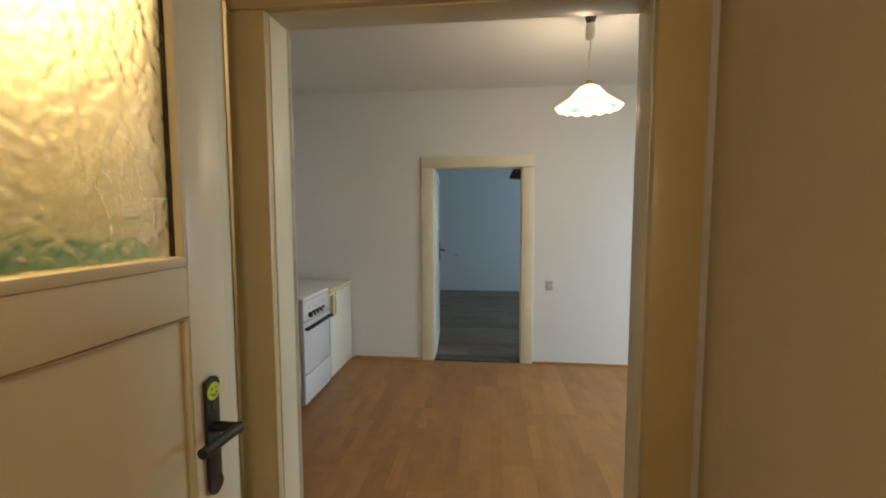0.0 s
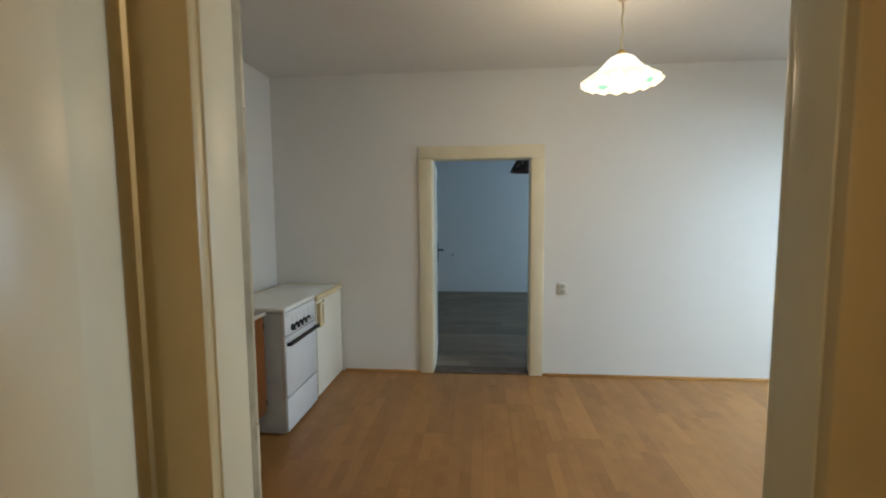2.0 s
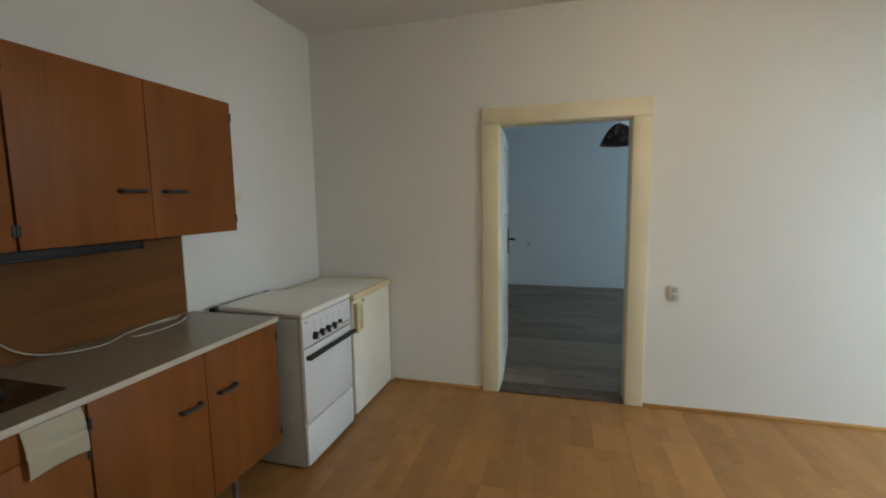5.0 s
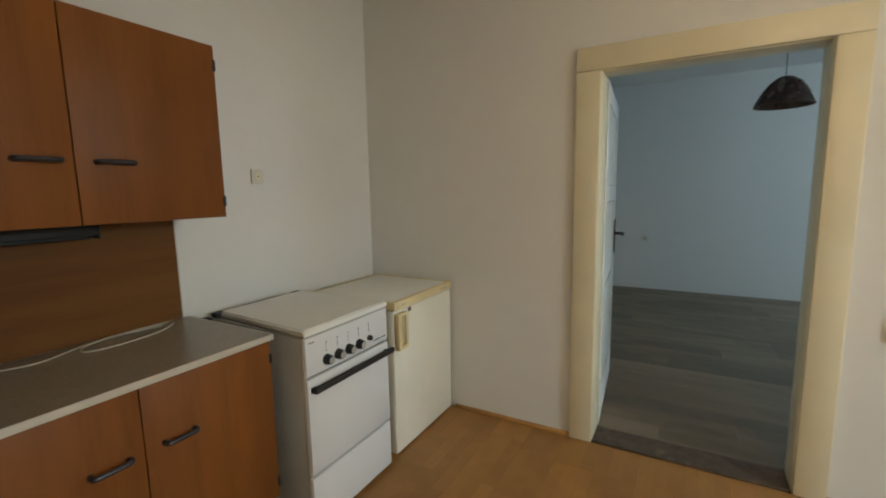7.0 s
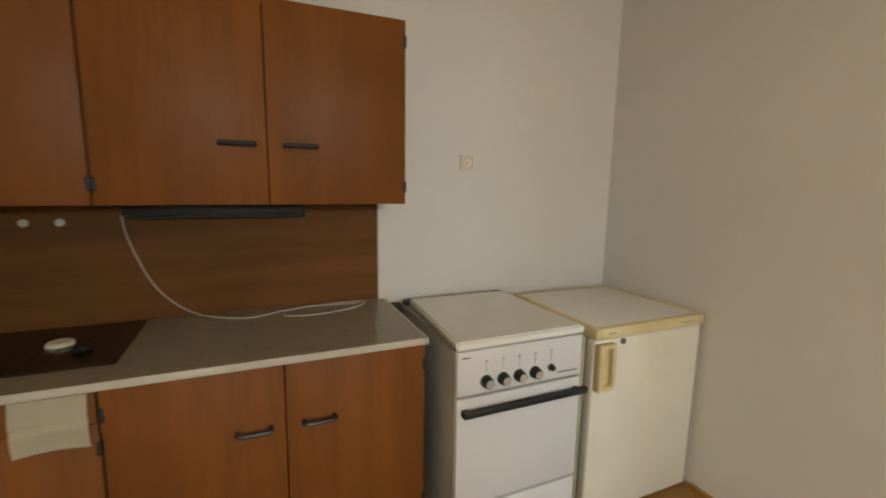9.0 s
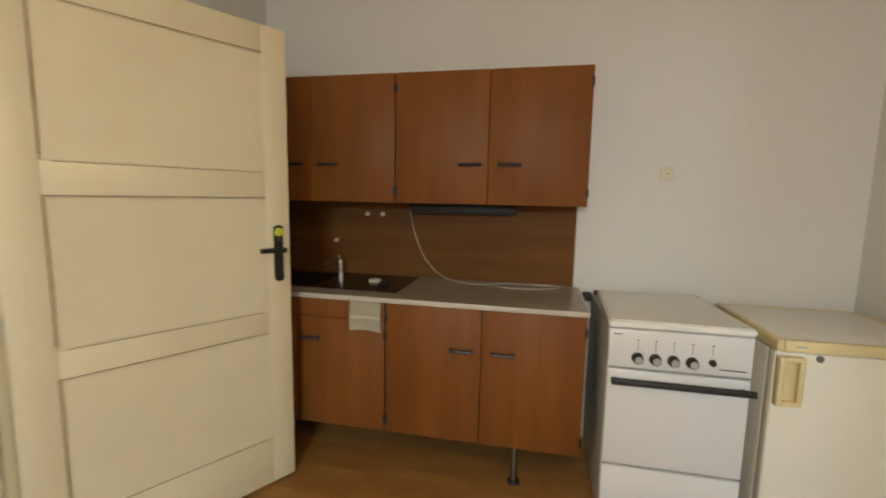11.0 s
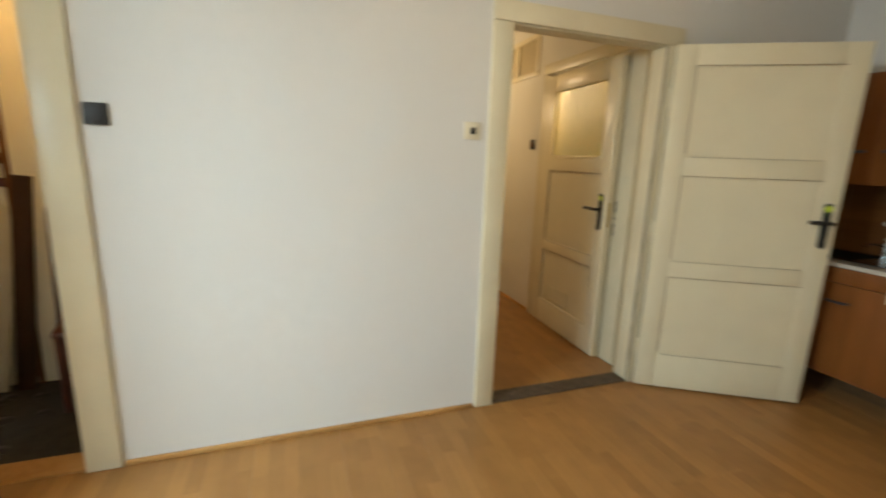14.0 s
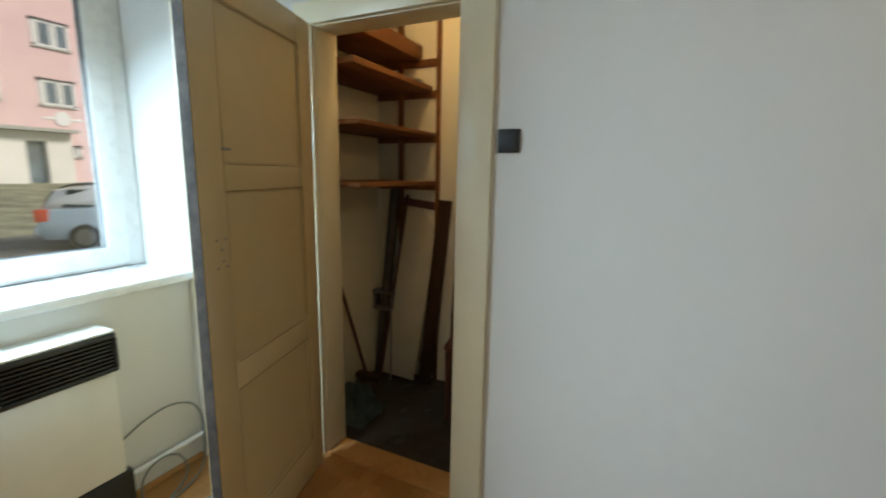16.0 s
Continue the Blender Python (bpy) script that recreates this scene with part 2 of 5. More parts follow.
M["sticker"] = plain("yellow_green_sticker", (0.62, 0.74, 0.06), 0.4, var=0.05, relief=0)
M["shelf"] = veneer("brown_shelf_wood", (0.125, 0.046, 0.016), (0.20, 0.083, 0.030), (5, 0.4, 5), 0.6)
M["dark_plank"] = veneer("dark_brown_plank", (0.036, 0.017, 0.008), (0.060, 0.028, 0.013), (5, 5, 0.4), 0.6)
M["dark_wood"] = plain("dark_red_wood", (0.10, 0.028, 0.016), 0.45, var=0.3, scale=14)
M["board"] = plain("pale_fibreboard", (0.56, 0.49, 0.36), 0.6, var=0.10, scale=5)
M["stone"] = plain("dark_pantry_floor", (0.024, 0.021, 0.018), 0.7, var=0.5, scale=12, dirt=(0.015, 0.014, 0.013), dirt_amount=0.3, dirt_scale=6)
M["rag"] = plain("blue_green_cloth", (0.075, 0.115, 0.12), 0.9, var=0.4, scale=25, grain=200, relief=0.5)
M["bristle"] = plain("broom_bristle", (0.12, 0.09, 0.05), 0.9, var=0.4, scale=60)
M["teal"] = plain("teal_wall_paint", (0.13, 0.42, 0.35), 0.45)
M["bath"] = plaster("bathroom_wall_paint", (0.80, 0.74, 0.58))
M["pvc"] = plain("white_window_plastic", (0.80, 0.81, 0.81), 0.28, var=0.03, relief=0.02)
M["gasket"] = plain("grey_rubber", (0.22, 0.23, 0.24), 0.7)
M["heater"] = plain("cream_heater_enamel", (0.75, 0.745, 0.71), 0.35, var=0.05)
M["grille"] = plain("black_heater_grille", (0.011, 0.014, 0.018), 0.32)
M["pane"] = glass("clear_pane", 0.0)
M["hammered"] = glass("hammered_glass", 0.26, True, (0.96, 0.90, 0.63))
M["frosted"] = glass("frosted_transom_glass", 0.45, True, (0.50, 0.41, 0.24), 0.25)
M["shade_patch_dark"] = plain("dark_red_shade_patch", (0.16, 0.05, 0.05), 0.2, var=0.4, scale=20, relief=0)
M["shade_patch"] = plain("pale_shade_patch", (0.38, 0.27, 0.22), 0.2, var=0.4, scale=20, relief=0)
M["shade2"] = plain("brown_smoked_shade", (0.14, 0.085, 0.07), 0.16, var=0.6, scale=16, relief=0, dirt=(0.42, 0.32, 0.27), dirt_amount=0.35, dirt_scale=12)
M["bulb"] = emitter("lit_bulb", (1.0, 0.85, 0.6), 30)
M["shade_lit"] = emitter("lit_frosted_shade", (1.0, 0.95, 0.80), SHADE)
M["leaf_green"] = emitter("green_glass_leaf", (0.22, 0.70, 0.50), 1.1)
M["frill"] = emitter("lit_frill_glass", (1.0, 0.90, 0.66), SHADE * 0.92)
M["brass"] = plain("aged_brass", (0.52, 0.38, 0.16), 0.35, metal=1.0, var=0.2)
M["asphalt"] = plain("wet_asphalt", (0.17, 0.17, 0.17), 0.8, var=0.3, scale=2)
M["grass"] = plain("winter_grass", (0.30, 0.30, 0.20), 0.95, var=0.5, scale=1.2, grain=20, relief=0.6, dirt=(0.15, 0.12, 0.08), dirt_amount=0.2, dirt_scale=0.8)
M["pink"] = plain("pink_facade_render", (0.80, 0.58, 0.58), 0.9, var=0.08, scale=0.6)
M["facade_white"] = plain("pale_porch_render", (0.80, 0.79, 0.76), 0.9, var=0.08, scale=0.8)
M["window_dark"] = plain("reflecting_window_pane", (0.16, 0.21, 0.25), 0.08, var=0.4, scale=0.8, relief=0)
M["lintel"] = plain("dark_lintel", (0.10, 0.085, 0.09), 0.8)
# roof colour paler than the lower body, sky reflection put into it
M["car"] = plain("sky_pale_car_paint", (0.64, 0.68, 0.70), 0.22, metal=0.2, var=0.04, relief=0)
M["car_blue"] = plain("pale_blue_car_paint", (0.42, 0.54, 0.64), 0.22, metal=0.2, var=0.04, relief=0)
M["car_glass"] = plain("tinted_car_glass", (0.02, 0.03, 0.03), 0.06, var=0.1, relief=0)
M["tail"] = plain("red_tail_light", (0.55, 0.08, 0.04), 0.2, relief=0)
M["tyre"] = plain("tyre_rubber", (0.02, 0.02, 0.02), 0.85)


# ---------------------------------------------------------------- helpers for meshes
def bx(bm, x0, x1, y0, y1, z0, z1, r=0.0, seg=2):
    """A box, with rounded edges where r is given."""
    ret = bmesh.ops.create_cube(bm, size=1.0, matrix=Matrix.LocRotScale(((x0 + x1) / 2, (y0 + y1) / 2, (z0 + z1) / 2), None, (abs(x1 - x0), abs(y1 - y0), abs(z1 - z0))))
    if r:
        vs = ret["verts"]
        es = list({e for v in vs for e in v.link_edges})
        bmesh.ops.bevel(bm, geom=es, offset=r, segments=seg, affect="EDGES", profile=0.5)
    return bm


def box(x0, x1, y0, y1, z0, z1, r=0.0, seg=2):
    return bx(bmesh.new(), x0, x1, y0, y1, z0, z1, r, seg)


def cyl(bm, a, b, r, r2=None, n=16):
    a, b = Vector(a), Vector(b)
    d = b - a
    m = Matrix.Translation((a + b) / 2) @ d.to_track_quat("Z", "Y").to_matrix().to_4x4()
    bmesh.ops.create_cone(bm, cap_ends=True, segments=n, radius1=r, radius2=r if r2 is None else r2, depth=d.length, matrix=m)
    return bm


def lathe(profile, n=32, wave=0.0, lobes=12, at=(0, 0, 0)):
    """A turned shell; wave ruffles it more towards the profile's end."""
    bm = bmesh.new()
    rings = []
    for i, (r, z) in enumerate(profile):
        k = i / (len(profile) - 1)
        ring = []
        for j in range(n):
            a = 2 * math.pi * j / n
            w = wave * k ** 2 * math.cos(lobes * a)
            ring.append(bm.verts.new((at[0] + (r + w) * math.cos(a), at[1] + (r + w) * math.sin(a), at[2] + z + w * 0.8)))
        rings.append(ring)
    for p, q in zip(rings, rings[1:]):
        for j in range(n):
            bm.faces.new((p[j], p[(j + 1) % n], q[(j + 1) % n], q[j]))
    return bm


def tube(bm, pts, r, n=8):
    """A round cable along a smoothed line of points."""
    P = [Vector(p) for p in pts]
    for _ in range(3):
        Q = [P[0]]
        for a, b in zip(P, P[1:]):
            Q += [a.lerp(b, 0.25), a.lerp(b, 0.75)]
        P = Q + [P[-1]]
    rings = []
    for i, p in enumerate(P):
        d = (P[min(i + 1, len(P) - 1)] - P[max(i - 1, 0)]).normalized()
        u = d.orthogonal().normalized() if i == 0 else (rings[-1][1] - d * rings[-1][1].dot(d)).normalized()
        v = d.cross(u)
        rings.append(([bm.verts.new(p + r * (math.cos(2 * math.pi * j / n) * u + math.sin(2 * math.pi * j / n) * v)) for j in range(n)], u))
    for (a, _), (b, _) in zip(rings, rings[1:]):
        for j in range(n):
            bm.faces.new((a[j], a[(j + 1) % n], b[(j + 1) % n], b[j]))
    bm.faces.new(rings[0][0][::-1])
    bm.faces.new(rings[-1][0])
    return bm


def mesh_of(name, bm, material, smooth=False):
    bmesh.ops.recalc_face_normals(bm, faces=bm.faces)
    me = bpy.data.meshes.new(name)
    bm.to_mesh(me)
    bm.free()
    me.materials.append(M[material])
    if smooth:
        me.polygons.foreach_set("use_smooth", [True] * len(me.polygons))
        me.set_sharp_from_angle(angle=radians(40))
    return me


def part(name, bm, material, parent, label="", smooth=True):
    """One mesh under a thing or under a part."""
    ob = new(name, mesh_of(name, bm, material, smooth))
    ob.parent = parent
    return tagged(ob, label)


def thing(name, label, category, m=None, group=""):
    """An empty at a thing's base, which holds its parts."""
    ob = new(name)
    ob.empty_display_size = 0.1
    if m is not None:
        ob.matrix_world = m
    return tagged(ob, label, category, group)


def single(name, bm, material, label, category, smooth=True, m=None, group=""):
    """A thing that is one mesh."""
    ob = new(name, mesh_of(name, bm, material, smooth))
    if m is not None:
        ob.matrix_world = m
    return tagged(ob, label, category, group)


def fixed(name, bm, material, label="", category="", smooth=False):
    """A piece of the setting."""
    return tagged(new(name, mesh_of(name, bm, material, smooth)), label, category, "", "structure")


def wall(name, axis, at, thick, span, z, holes, material, label):
    """A wall along x or y from span[0] to span[1]; holes: (from, to, sill, head)."""
    bm = bmesh.new()

    def seg(a, b, z0, z1):
        if b - a < 1e-4 or z1 - z0 < 1e-4:
            return
        if axis == "x":
            bx(bm, a, b, at, at + thick, z0, z1)
        else:
            bx(bm, at, at + thick, a, b, z0, z1)
    pos = span[0]
    for a, b, s, h in sorted(holes):
        seg(pos, a, *z)
        seg(a, b, z[0], s)
        seg(a, b, h, z[1])
        pos = b
    seg(pos, span[1], *z)
    bmesh.ops.remove_doubles(bm, verts=bm.verts, dist=0.0001)
    return fixed(name, bm, material, label, "wall")


# ---------------------------------------------------------------- structure
CEIL = 2.74
fixed("subfloor", box(-0.3, 6.0, -3.5, 7.6, -0.25, -0.014), "sub", "dark subfloor under the laminate boards", "floor")
wall("wall_west", "y", -0.2, 0.2, (-0.095, 7.35), (-0.02, 2.9), [], "wall", "plain white plastered wall behind the kitchen units")
wall("wall_south", "x", -0.095, 0.095, (-0.2, 5.6), (-0.02, 2.9), [(1.465, 2.480, -0.02, 2.06), (4.355, 5.085, -0.02, 2.01)], "wall", "white plastered wall with the entry and pantry doorways")
wall("wall_north", "x", 3.155, 0.145, (0.0, 5.6), (-0.02, 2.9), [(1.475, 2.402, -0.02, 1.995)], "wall", "white plastered wall with a doorway to the next room")
wall("wall_east", "y", 5.6, 0.4, (-1.3, 7.35), (-0.02, 2.9), [(0.285, 2.02, 0.89, 2.30), (4.45, 6.35, 0.89, 2.30)], "wall", "thick white outer wall with two window openings")
fixed("wall_pier", box(5.47, 5.6, 0.0, 0.285, -0.02, CEIL), "wall", "narrow white plastered pier beside the window niche", "wall")
fixed("ceiling_kitchen", box(-0.2, 5.6, -0.095, 3.3, CEIL, 2.9), "ceiling", "plain white plastered kitchen ceiling", "ceiling")
wall("wall_room_north", "x", 7.35, 0.15, (-0.2, 6.0), (-0.02, 2.9), [], "wall", "plain white wall at the end of the next room")
fixed("ceiling_room", box(-0.2, 5.6, 3.3, 7.35, 2.76, 2.95), "ceiling", "plain white ceiling of the next room", "ceiling")
# hall, bathroom and pantry
wall("wall_hall_west", "y", 1.28, 0.15, (-3.2, -0.095), (-0.02, 2.8), [(-2.62, -1.47, 2.14, 2.44), (-1.26, -0.095, -0.02, 2.085)], "hall_wall", "pale hall wall with a glazed door and a transom")
wall("wall_hall_east", "y", 2.60, 0.12, (-3.2, -0.095), (-0.02, 2.8), [], "hall_tan", "plain tan painted hall wall")
wall("wall_hall_south", "x", -3.35, 0.15, (-0.2, 2.72), (-0.02, 2.8), [(1.55, 2.45, -0.02, 2.06)], "hall_wall", "pale wall at the end of the hall")
fixed("ceiling_hall", box(-0.35, 2.72, -3.35, -0.095, 2.63, 2.8), "hall_wall", "pale hall ceiling", "ceiling")
wall("wall_bath_west", "y", -0.35, 0.15, (-3.2, -0.095), (-0.02, 2.8), [], "bath", "cream bathroom wall")
fixed("bath_dado", box(-0.2, -0.195, -3.19, -0.105, -0.01, 1.34), "teal", "teal painted dado on the bathroom wall", "wall")
fixed("bath_dado_side", box(-0.19, 1.27, -0.101, -0.0965, -0.01, 1.42), "teal", "teal painted dado on the bathroom wall", "wall")
fixed("floor_bath", box(-0.2, 1.289, -3.2, -0.1, -0.014, -0.002), "stone", "dark bathroom floor", "floor")
wall("wall_pantry_south", "x", -1.10, 0.15, (4.05, 5.6), (-0.02, 2.75), [], "bath", "cream back wall of the pantry")
wall("wall_pantry_east", "y", 5.385, 0.215, (-0.95, -0.095), (-0.02, 2.75), [], "bath", "cream side wall of the pantry")
wall("wall_pantry_west", "y", 4.05, 0.15, (-0.95, -0.095), (-0.02, 2.75), [], "bath", "cream side wall of the pantry")
fixed("ceiling_pantry", box(4.05, 5.6, -1.1, -0.095, 2.60, 2.75), "bath", "cream pantry ceiling", "ceiling")
fixed("floor_pantry", box(4.2, 5.385, -0.95, -0.10, -0.014, 0.0), "stone", "dark stained stone pantry floor", "floor")


def doorway(name, x0, x1, y0, y1, top, w, material="cream_worn", back="cream_worn", label="", jamb=0.03):
    """Lining and casings of a doorway in a wall along x: an empty with its parts."""
    t = tagged(new(name), label, "door frame", "", "structure")
    part("jamb", box(x0 - jamb, x0, y0, y1, 0, top, 0.003), material, t)
    part("jamb", box(x1, x1 + jamb, y0, y1, 0, top, 0.003), material, t)
    part("head", box(x0 - jamb, x1 + jamb, y0, y1, top, top + jamb, 0.003), material, t)
    for y, s, (wl, wr, wt), paint in ((y1, 1, w[0], material), (y0, -1, w[1], back)):
        if not wl:
            continue
        a, b = sorted((y - 0.004 * s, y + 0.024 * s))
        part("casing", box(x0 - wl, x0 - 0.004, a, b, 0, top + 0.004, 0.005), paint, t)
        part("casing", box(x1 + 0.004, x1 + wr, a, b, 0, top + 0.004, 0.005), paint, t)
        part("casing_head", box(x0 - wl, x1 + wr, a, b, top + 0.005, top + wt, 0.005), paint, t)
    return t


# hall-side casings take a darker cream, their shade put into the paint
entry = doorway("door_frame_entry", 1.495, 2.450, -0.095, 0.0, 2.03, ((0.105, 0.112, 0.10), (0.108, 0.124, 0.10)), back="cream_shaded", label="cream painted worn wooden doorway lining to the hall")
part("worn_gap_edge", box(1.4905, 1.493, -0.003, 0.0245, 0.0, 2.03), "edge_dark", entry, "worn dirty edge of the casing")
doorway("door_frame_room", 1.502, 2.376, 3.155, 3.30, 1.97, ((0.11, 0.11, 0.11), (0.125, 0.122, 0.12)), label="cream painted wooden doorway lining to the next room")
doorway("door_frame_pantry", 4.385, 5.058, -0.14, 0.0, 1.985, ((0.138, 0.10, 0.095), (0, 0, 0)), label="cream painted wooden doorway lining of the pantry")
fixed("threshold_entry", box(1.495, 2.450, -0.10, 0.012, -0.012, 0.012, 0.004), "threshold", "worn dark wooden threshold between hall and kitchen", "threshold")
fixed("threshold_bathroom", box(1.29, 1.4295, -1.239, -0.1215, -0.012, 0.004), "threshold", "worn dark wooden threshold of the bathroom door", "threshold")
fixed("threshold_room", box(1.502, 2.376, 3.14, 3.31, -0.012, 0.014, 0.004), "threshold", "worn dark wooden threshold to the next room", "threshold")
fixed("threshold_pantry", box(4.385, 5.058, -0.13, 0.006, -0.012, 0.012, 0.004), "beech", "brown wooden threshold of the pantry", "threshold")


# ---------------------------------------------------------------- doors
def lever_handle(parent, s, z, side, toward, sticker):
    """Long black plate with a lever on one face of a leaf; toward: -1 or 1 along the leaf."""
    y = 0.021 * side
    bm = bmesh.new()
    bx(bm, s - 0.021, s + 0.021, *sorted((y, y + 0.009 * side)), z - 0.13, z + 0.10, 0.004)
    plate = part("handle_plate", bm, "black_iron", parent, "black long handle plate")
    cyl(bm := bmesh.new(), (s, y + 0.005 * side, z + 0.085), (s, y + 0.0095 * side, z + 0.085), 0.021, n=20)
    part("plate_top", bm, "black_iron", plate)
    cyl(bm := bmesh.new(), (s, y + 0.005 * side, z - 0.125), (s, y + 0.0095 * side, z - 0.125), 0.021, n=20)
    part("plate_bottom", bm, "black_iron", plate)
    bm = bmesh.new()
    cyl(bm, (s, y, z), (s, y + 0.066 * side, z), 0.011)
    tube(bm, [(s - 0.006 * toward, y + 0.062 * side, z), (s + 0.03 * toward, y + 0.064 * side, z + 0.003), (s + 0.105 * toward, y + 0.060 * side, z + 0.002)], 0.0105, 10)
    part("lever", bm, "black_iron", parent, "black lever")
    if sticker:
        bm = cyl(bmesh.new(), (s, y + 0.0092 * side, z + 0.075), (s, y + 0.0108 * side, z + 0.075), 0.0185, n=24)
        st = part("sticker", bm, "sticker", plate, "round yellow-green sticker")
        bm = bmesh.new()
        for dx in (-0.006, 0.006):
            cyl(bm, (s + dx, y + 0.0106 * side, z + 0.081), (s + dx, y + 0.0114 * side, z + 0.081), 0.002, n=10)
        tube(bm, [(s - 0.009, y + 0.011 * side, z + 0.072), (s, y + 0.011 * side, z + 0.063), (s + 0.009, y + 0.011 * side, z + 0.072)], 0.001, 6)
        bx(bm, s - 0.006, s + 0.006, *sorted((y + 0.009 * side, y + 0.0106 * side)), z + 0.035, z + 0.052)
        part("sticker_marks", bm, "leaf_mark", plate)


def leaf(name, label, w, h, stile, rails, m, material="cream", thick=0.04, pane=None, handle=None, edge=None, vent=None, sticker=True, inset=0.008, hinges=(0.25, 1.0, 1.75), sides=(1, -1)):
    """A framed door leaf; x runs from the hinge, rails are (from, to) heights, panels fill the fields between them."""
    t = thing(name, label, "door", m)
    k = thick / 2
    part("stile", box(0, stile[0], -k, k, 0, h, 0.003), material, t)
    part("stile", box(w - stile[1], w, -k, k, 0, h, 0.003), material, t)
    for a, b in rails:
        part("rail", box(stile[0], w - stile[1], -k, k, a, b, 0.002), material, t)
    for i, ((_, a), (b, _)) in enumerate(zip(rails, rails[1:])):
        x0, x1 = stile[0], w - stile[1]
        if i == pane:
            part("glass_pane", box(x0 - 0.004, x1 + 0.004, -0.003, 0.003, a - 0.004, b + 0.004), "hammered", t, "hammered obscure glass pane").visible_shadow = False
            for s in (1, -1):
                y0, y1 = sorted((0.004 * s, (k + 0.004) * s))
                part("bead", box(x0, x1, y0, y1, a, a + 0.020, 0.004), material, t)
                part("bead", box(x0, x0 + 0.012, y0, y1, a, b, 0.003), material, t)
                part("bead", box(x1 - 0.012, x1, y0, y1, a, b, 0.003), material, t)
                part("bead", box(x0, x1, y0, y1, b - 0.012, b, 0.003), material, t)
            # dark strips paint the shadow gap between bead and glass
            bm = bmesh.new()
            for s in (1, -1):
                y0, y1 = sorted((0.0032 * s, 0.0060 * s))
                bx(bm, x1 - 0.0155, x1 - 0.0115, y0, y1, a + 0.02, b - 0.012)
                bx(bm, x0 + 0.0115, x0 + 0.0145, y0, y1, a + 0.02, b - 0.012)
            part("gap_line", bm, "edge_worn_gap", t, "dark line painted for the shadow gap along the glass")
            continue
        bm = box(x0 - 0.005, x1 + 0.005, -k + inset, k - inset, a - 0.005, b + 0.005)
        pn = part("panel", bm, material, t)
        bm = bmesh.new()
        for s in (1, -1):
            y0, y1 = sorted(((k - inset) * s, (k - 0.002) * s))
            g = 0.007
            for c in ((x0, x1, a, a + g), (x0, x1, b - g, b), (x0, x0 + g, a + g, b - g), (x1 - g, x1, a + g, b - g)):
                bx(bm, c[0], c[1], y0, y1, c[2], c[3], 0.004, 1)
        part("moulding", bm, material, pn)
        bm = bmesh.new()
        for s in (1, -1):
            y0, y1 = sorted(((k - inset - 0.001) * s, (k - 0.0012) * s))
            for c in ((x0 - 0.001, x1 + 0.001, b - 0.0032, b + 0.0005), (x0 - 0.001, x0 + 0.0032, a + 0.02, b - 0.004), (x0 + 0.03, x1 - 0.02, a - 0.0005, a + 0.0018)):
                bx(bm, c[0], c[1], y0, y1, c[2], c[3])
        part("joint_line", bm, "joint_brown", pn, "brown line in the panel joint")
        if vent and i == vent[0]:
            bm = bmesh.new()
            for j in range(7):
                z = vent[1] + j * 0.016
                bx(bm, x0 + 0.14, x0 + 0.40, -k + 0.005, k - 0.005, z, z + 0.007, 0.002, 1)
            part("vent_slats", bm, material, pn, "small painted vent grille")
    for z in hinges:
        bm = bmesh.new()
        for s in sides[:1]:
            cyl(bm, (-0.007, k * s * 0.2, z - 0.05), (-0.007, k * s * 0.2, z + 0.05), 0.0095, n=12)
            bx(bm, -0.008, 0.004, *sorted(((k - 0.012) * s, (k - 0.009) * s)), z - 0.035, z + 0.035)
        hg = part("hinge", bm, "cream_worn", t, "painted steel hinge")
        part("hinge_pin", cyl(bmesh.new(), (-0.007, k * sides[0] * 0.2, z - 0.085), (-0.007, k * sides[0] * 0.2, z - 0.05), 0.006, n=10), "edge_jamb", hg, "worn hinge pin")
    part("hinge_edge", box(-0.0015, 0.0005, -k + 0.003, k - 0.003, 0.01, h - 0.01), "edge_jamb", t, "worn dirty hinge edge")
    if edge:
        part("edge_strip", box(w - 0.001, w + 0.002, -k + 0.006, k, 0.01, h - 0.01), edge, t, "chipped weathered edge")
    if handle:
        lever_handle(t, handle[0], handle[1], 1, -1, sticker)
        lever_handle(t, handle[0], handle[1], -1, -1, sticker)
        part("lock_plate", box(w - 0.001, w + 0.0015, -0.009, 0.009, handle[1] - 0.12, handle[1] + 0.05), "brass", t, "worn brass lock plate")
    return t


M["leaf_mark"] = plain("dark_green_print", (0.05, 0.09, 0.02), 0.5, relief=0)
RAILS3 = [(0.0, 0.215), (0.715, 0.81), (1.315, 1.42), (1.912, 2.02)]
leaf("kitchen_door", "open cream painted wooden door with three recessed panels", 0.925, 2.02, (0.11, 0.105), RAILS3, pose(1.466, 0.048, 0.012, 0, 0, 149.6), handle=(0.868, 1.09), hinges=(0.26, 1.0, 1.74), sides=(-1, 1))
leaf("bathroom_door", "nearly shut cream door with a hammered glass pane", 0.90, 2.05, (0.125, 0.108), [(0.0, 0.20), (0.64, 0.72), (1.305, 1.402), (1.932, 2.05)], pose(1.448, -1.235, 0.010, 0, 0, 88.2), pane=2, inset=0.015, handle=(0.835, 1.064), vent=(0, 0.24), hinges=(), edge=None)
# pantry leaf's dim lighting is painted in with the darker, yellower cream
pd = leaf("pantry_door", "open cream wooden pantry door with three panels", 0.685, 1.965, (0.10, 0.115), [(0.0, 0.16), (0.66, 0.75), (1.31, 1.39), (1.86, 1.965)], pose(5.051, 0.068, 0.012, 0, 0, 105.0), material="cream_shaded", edge="edge_worn_gap", hinges=(0.25, 1.0, 1.7))
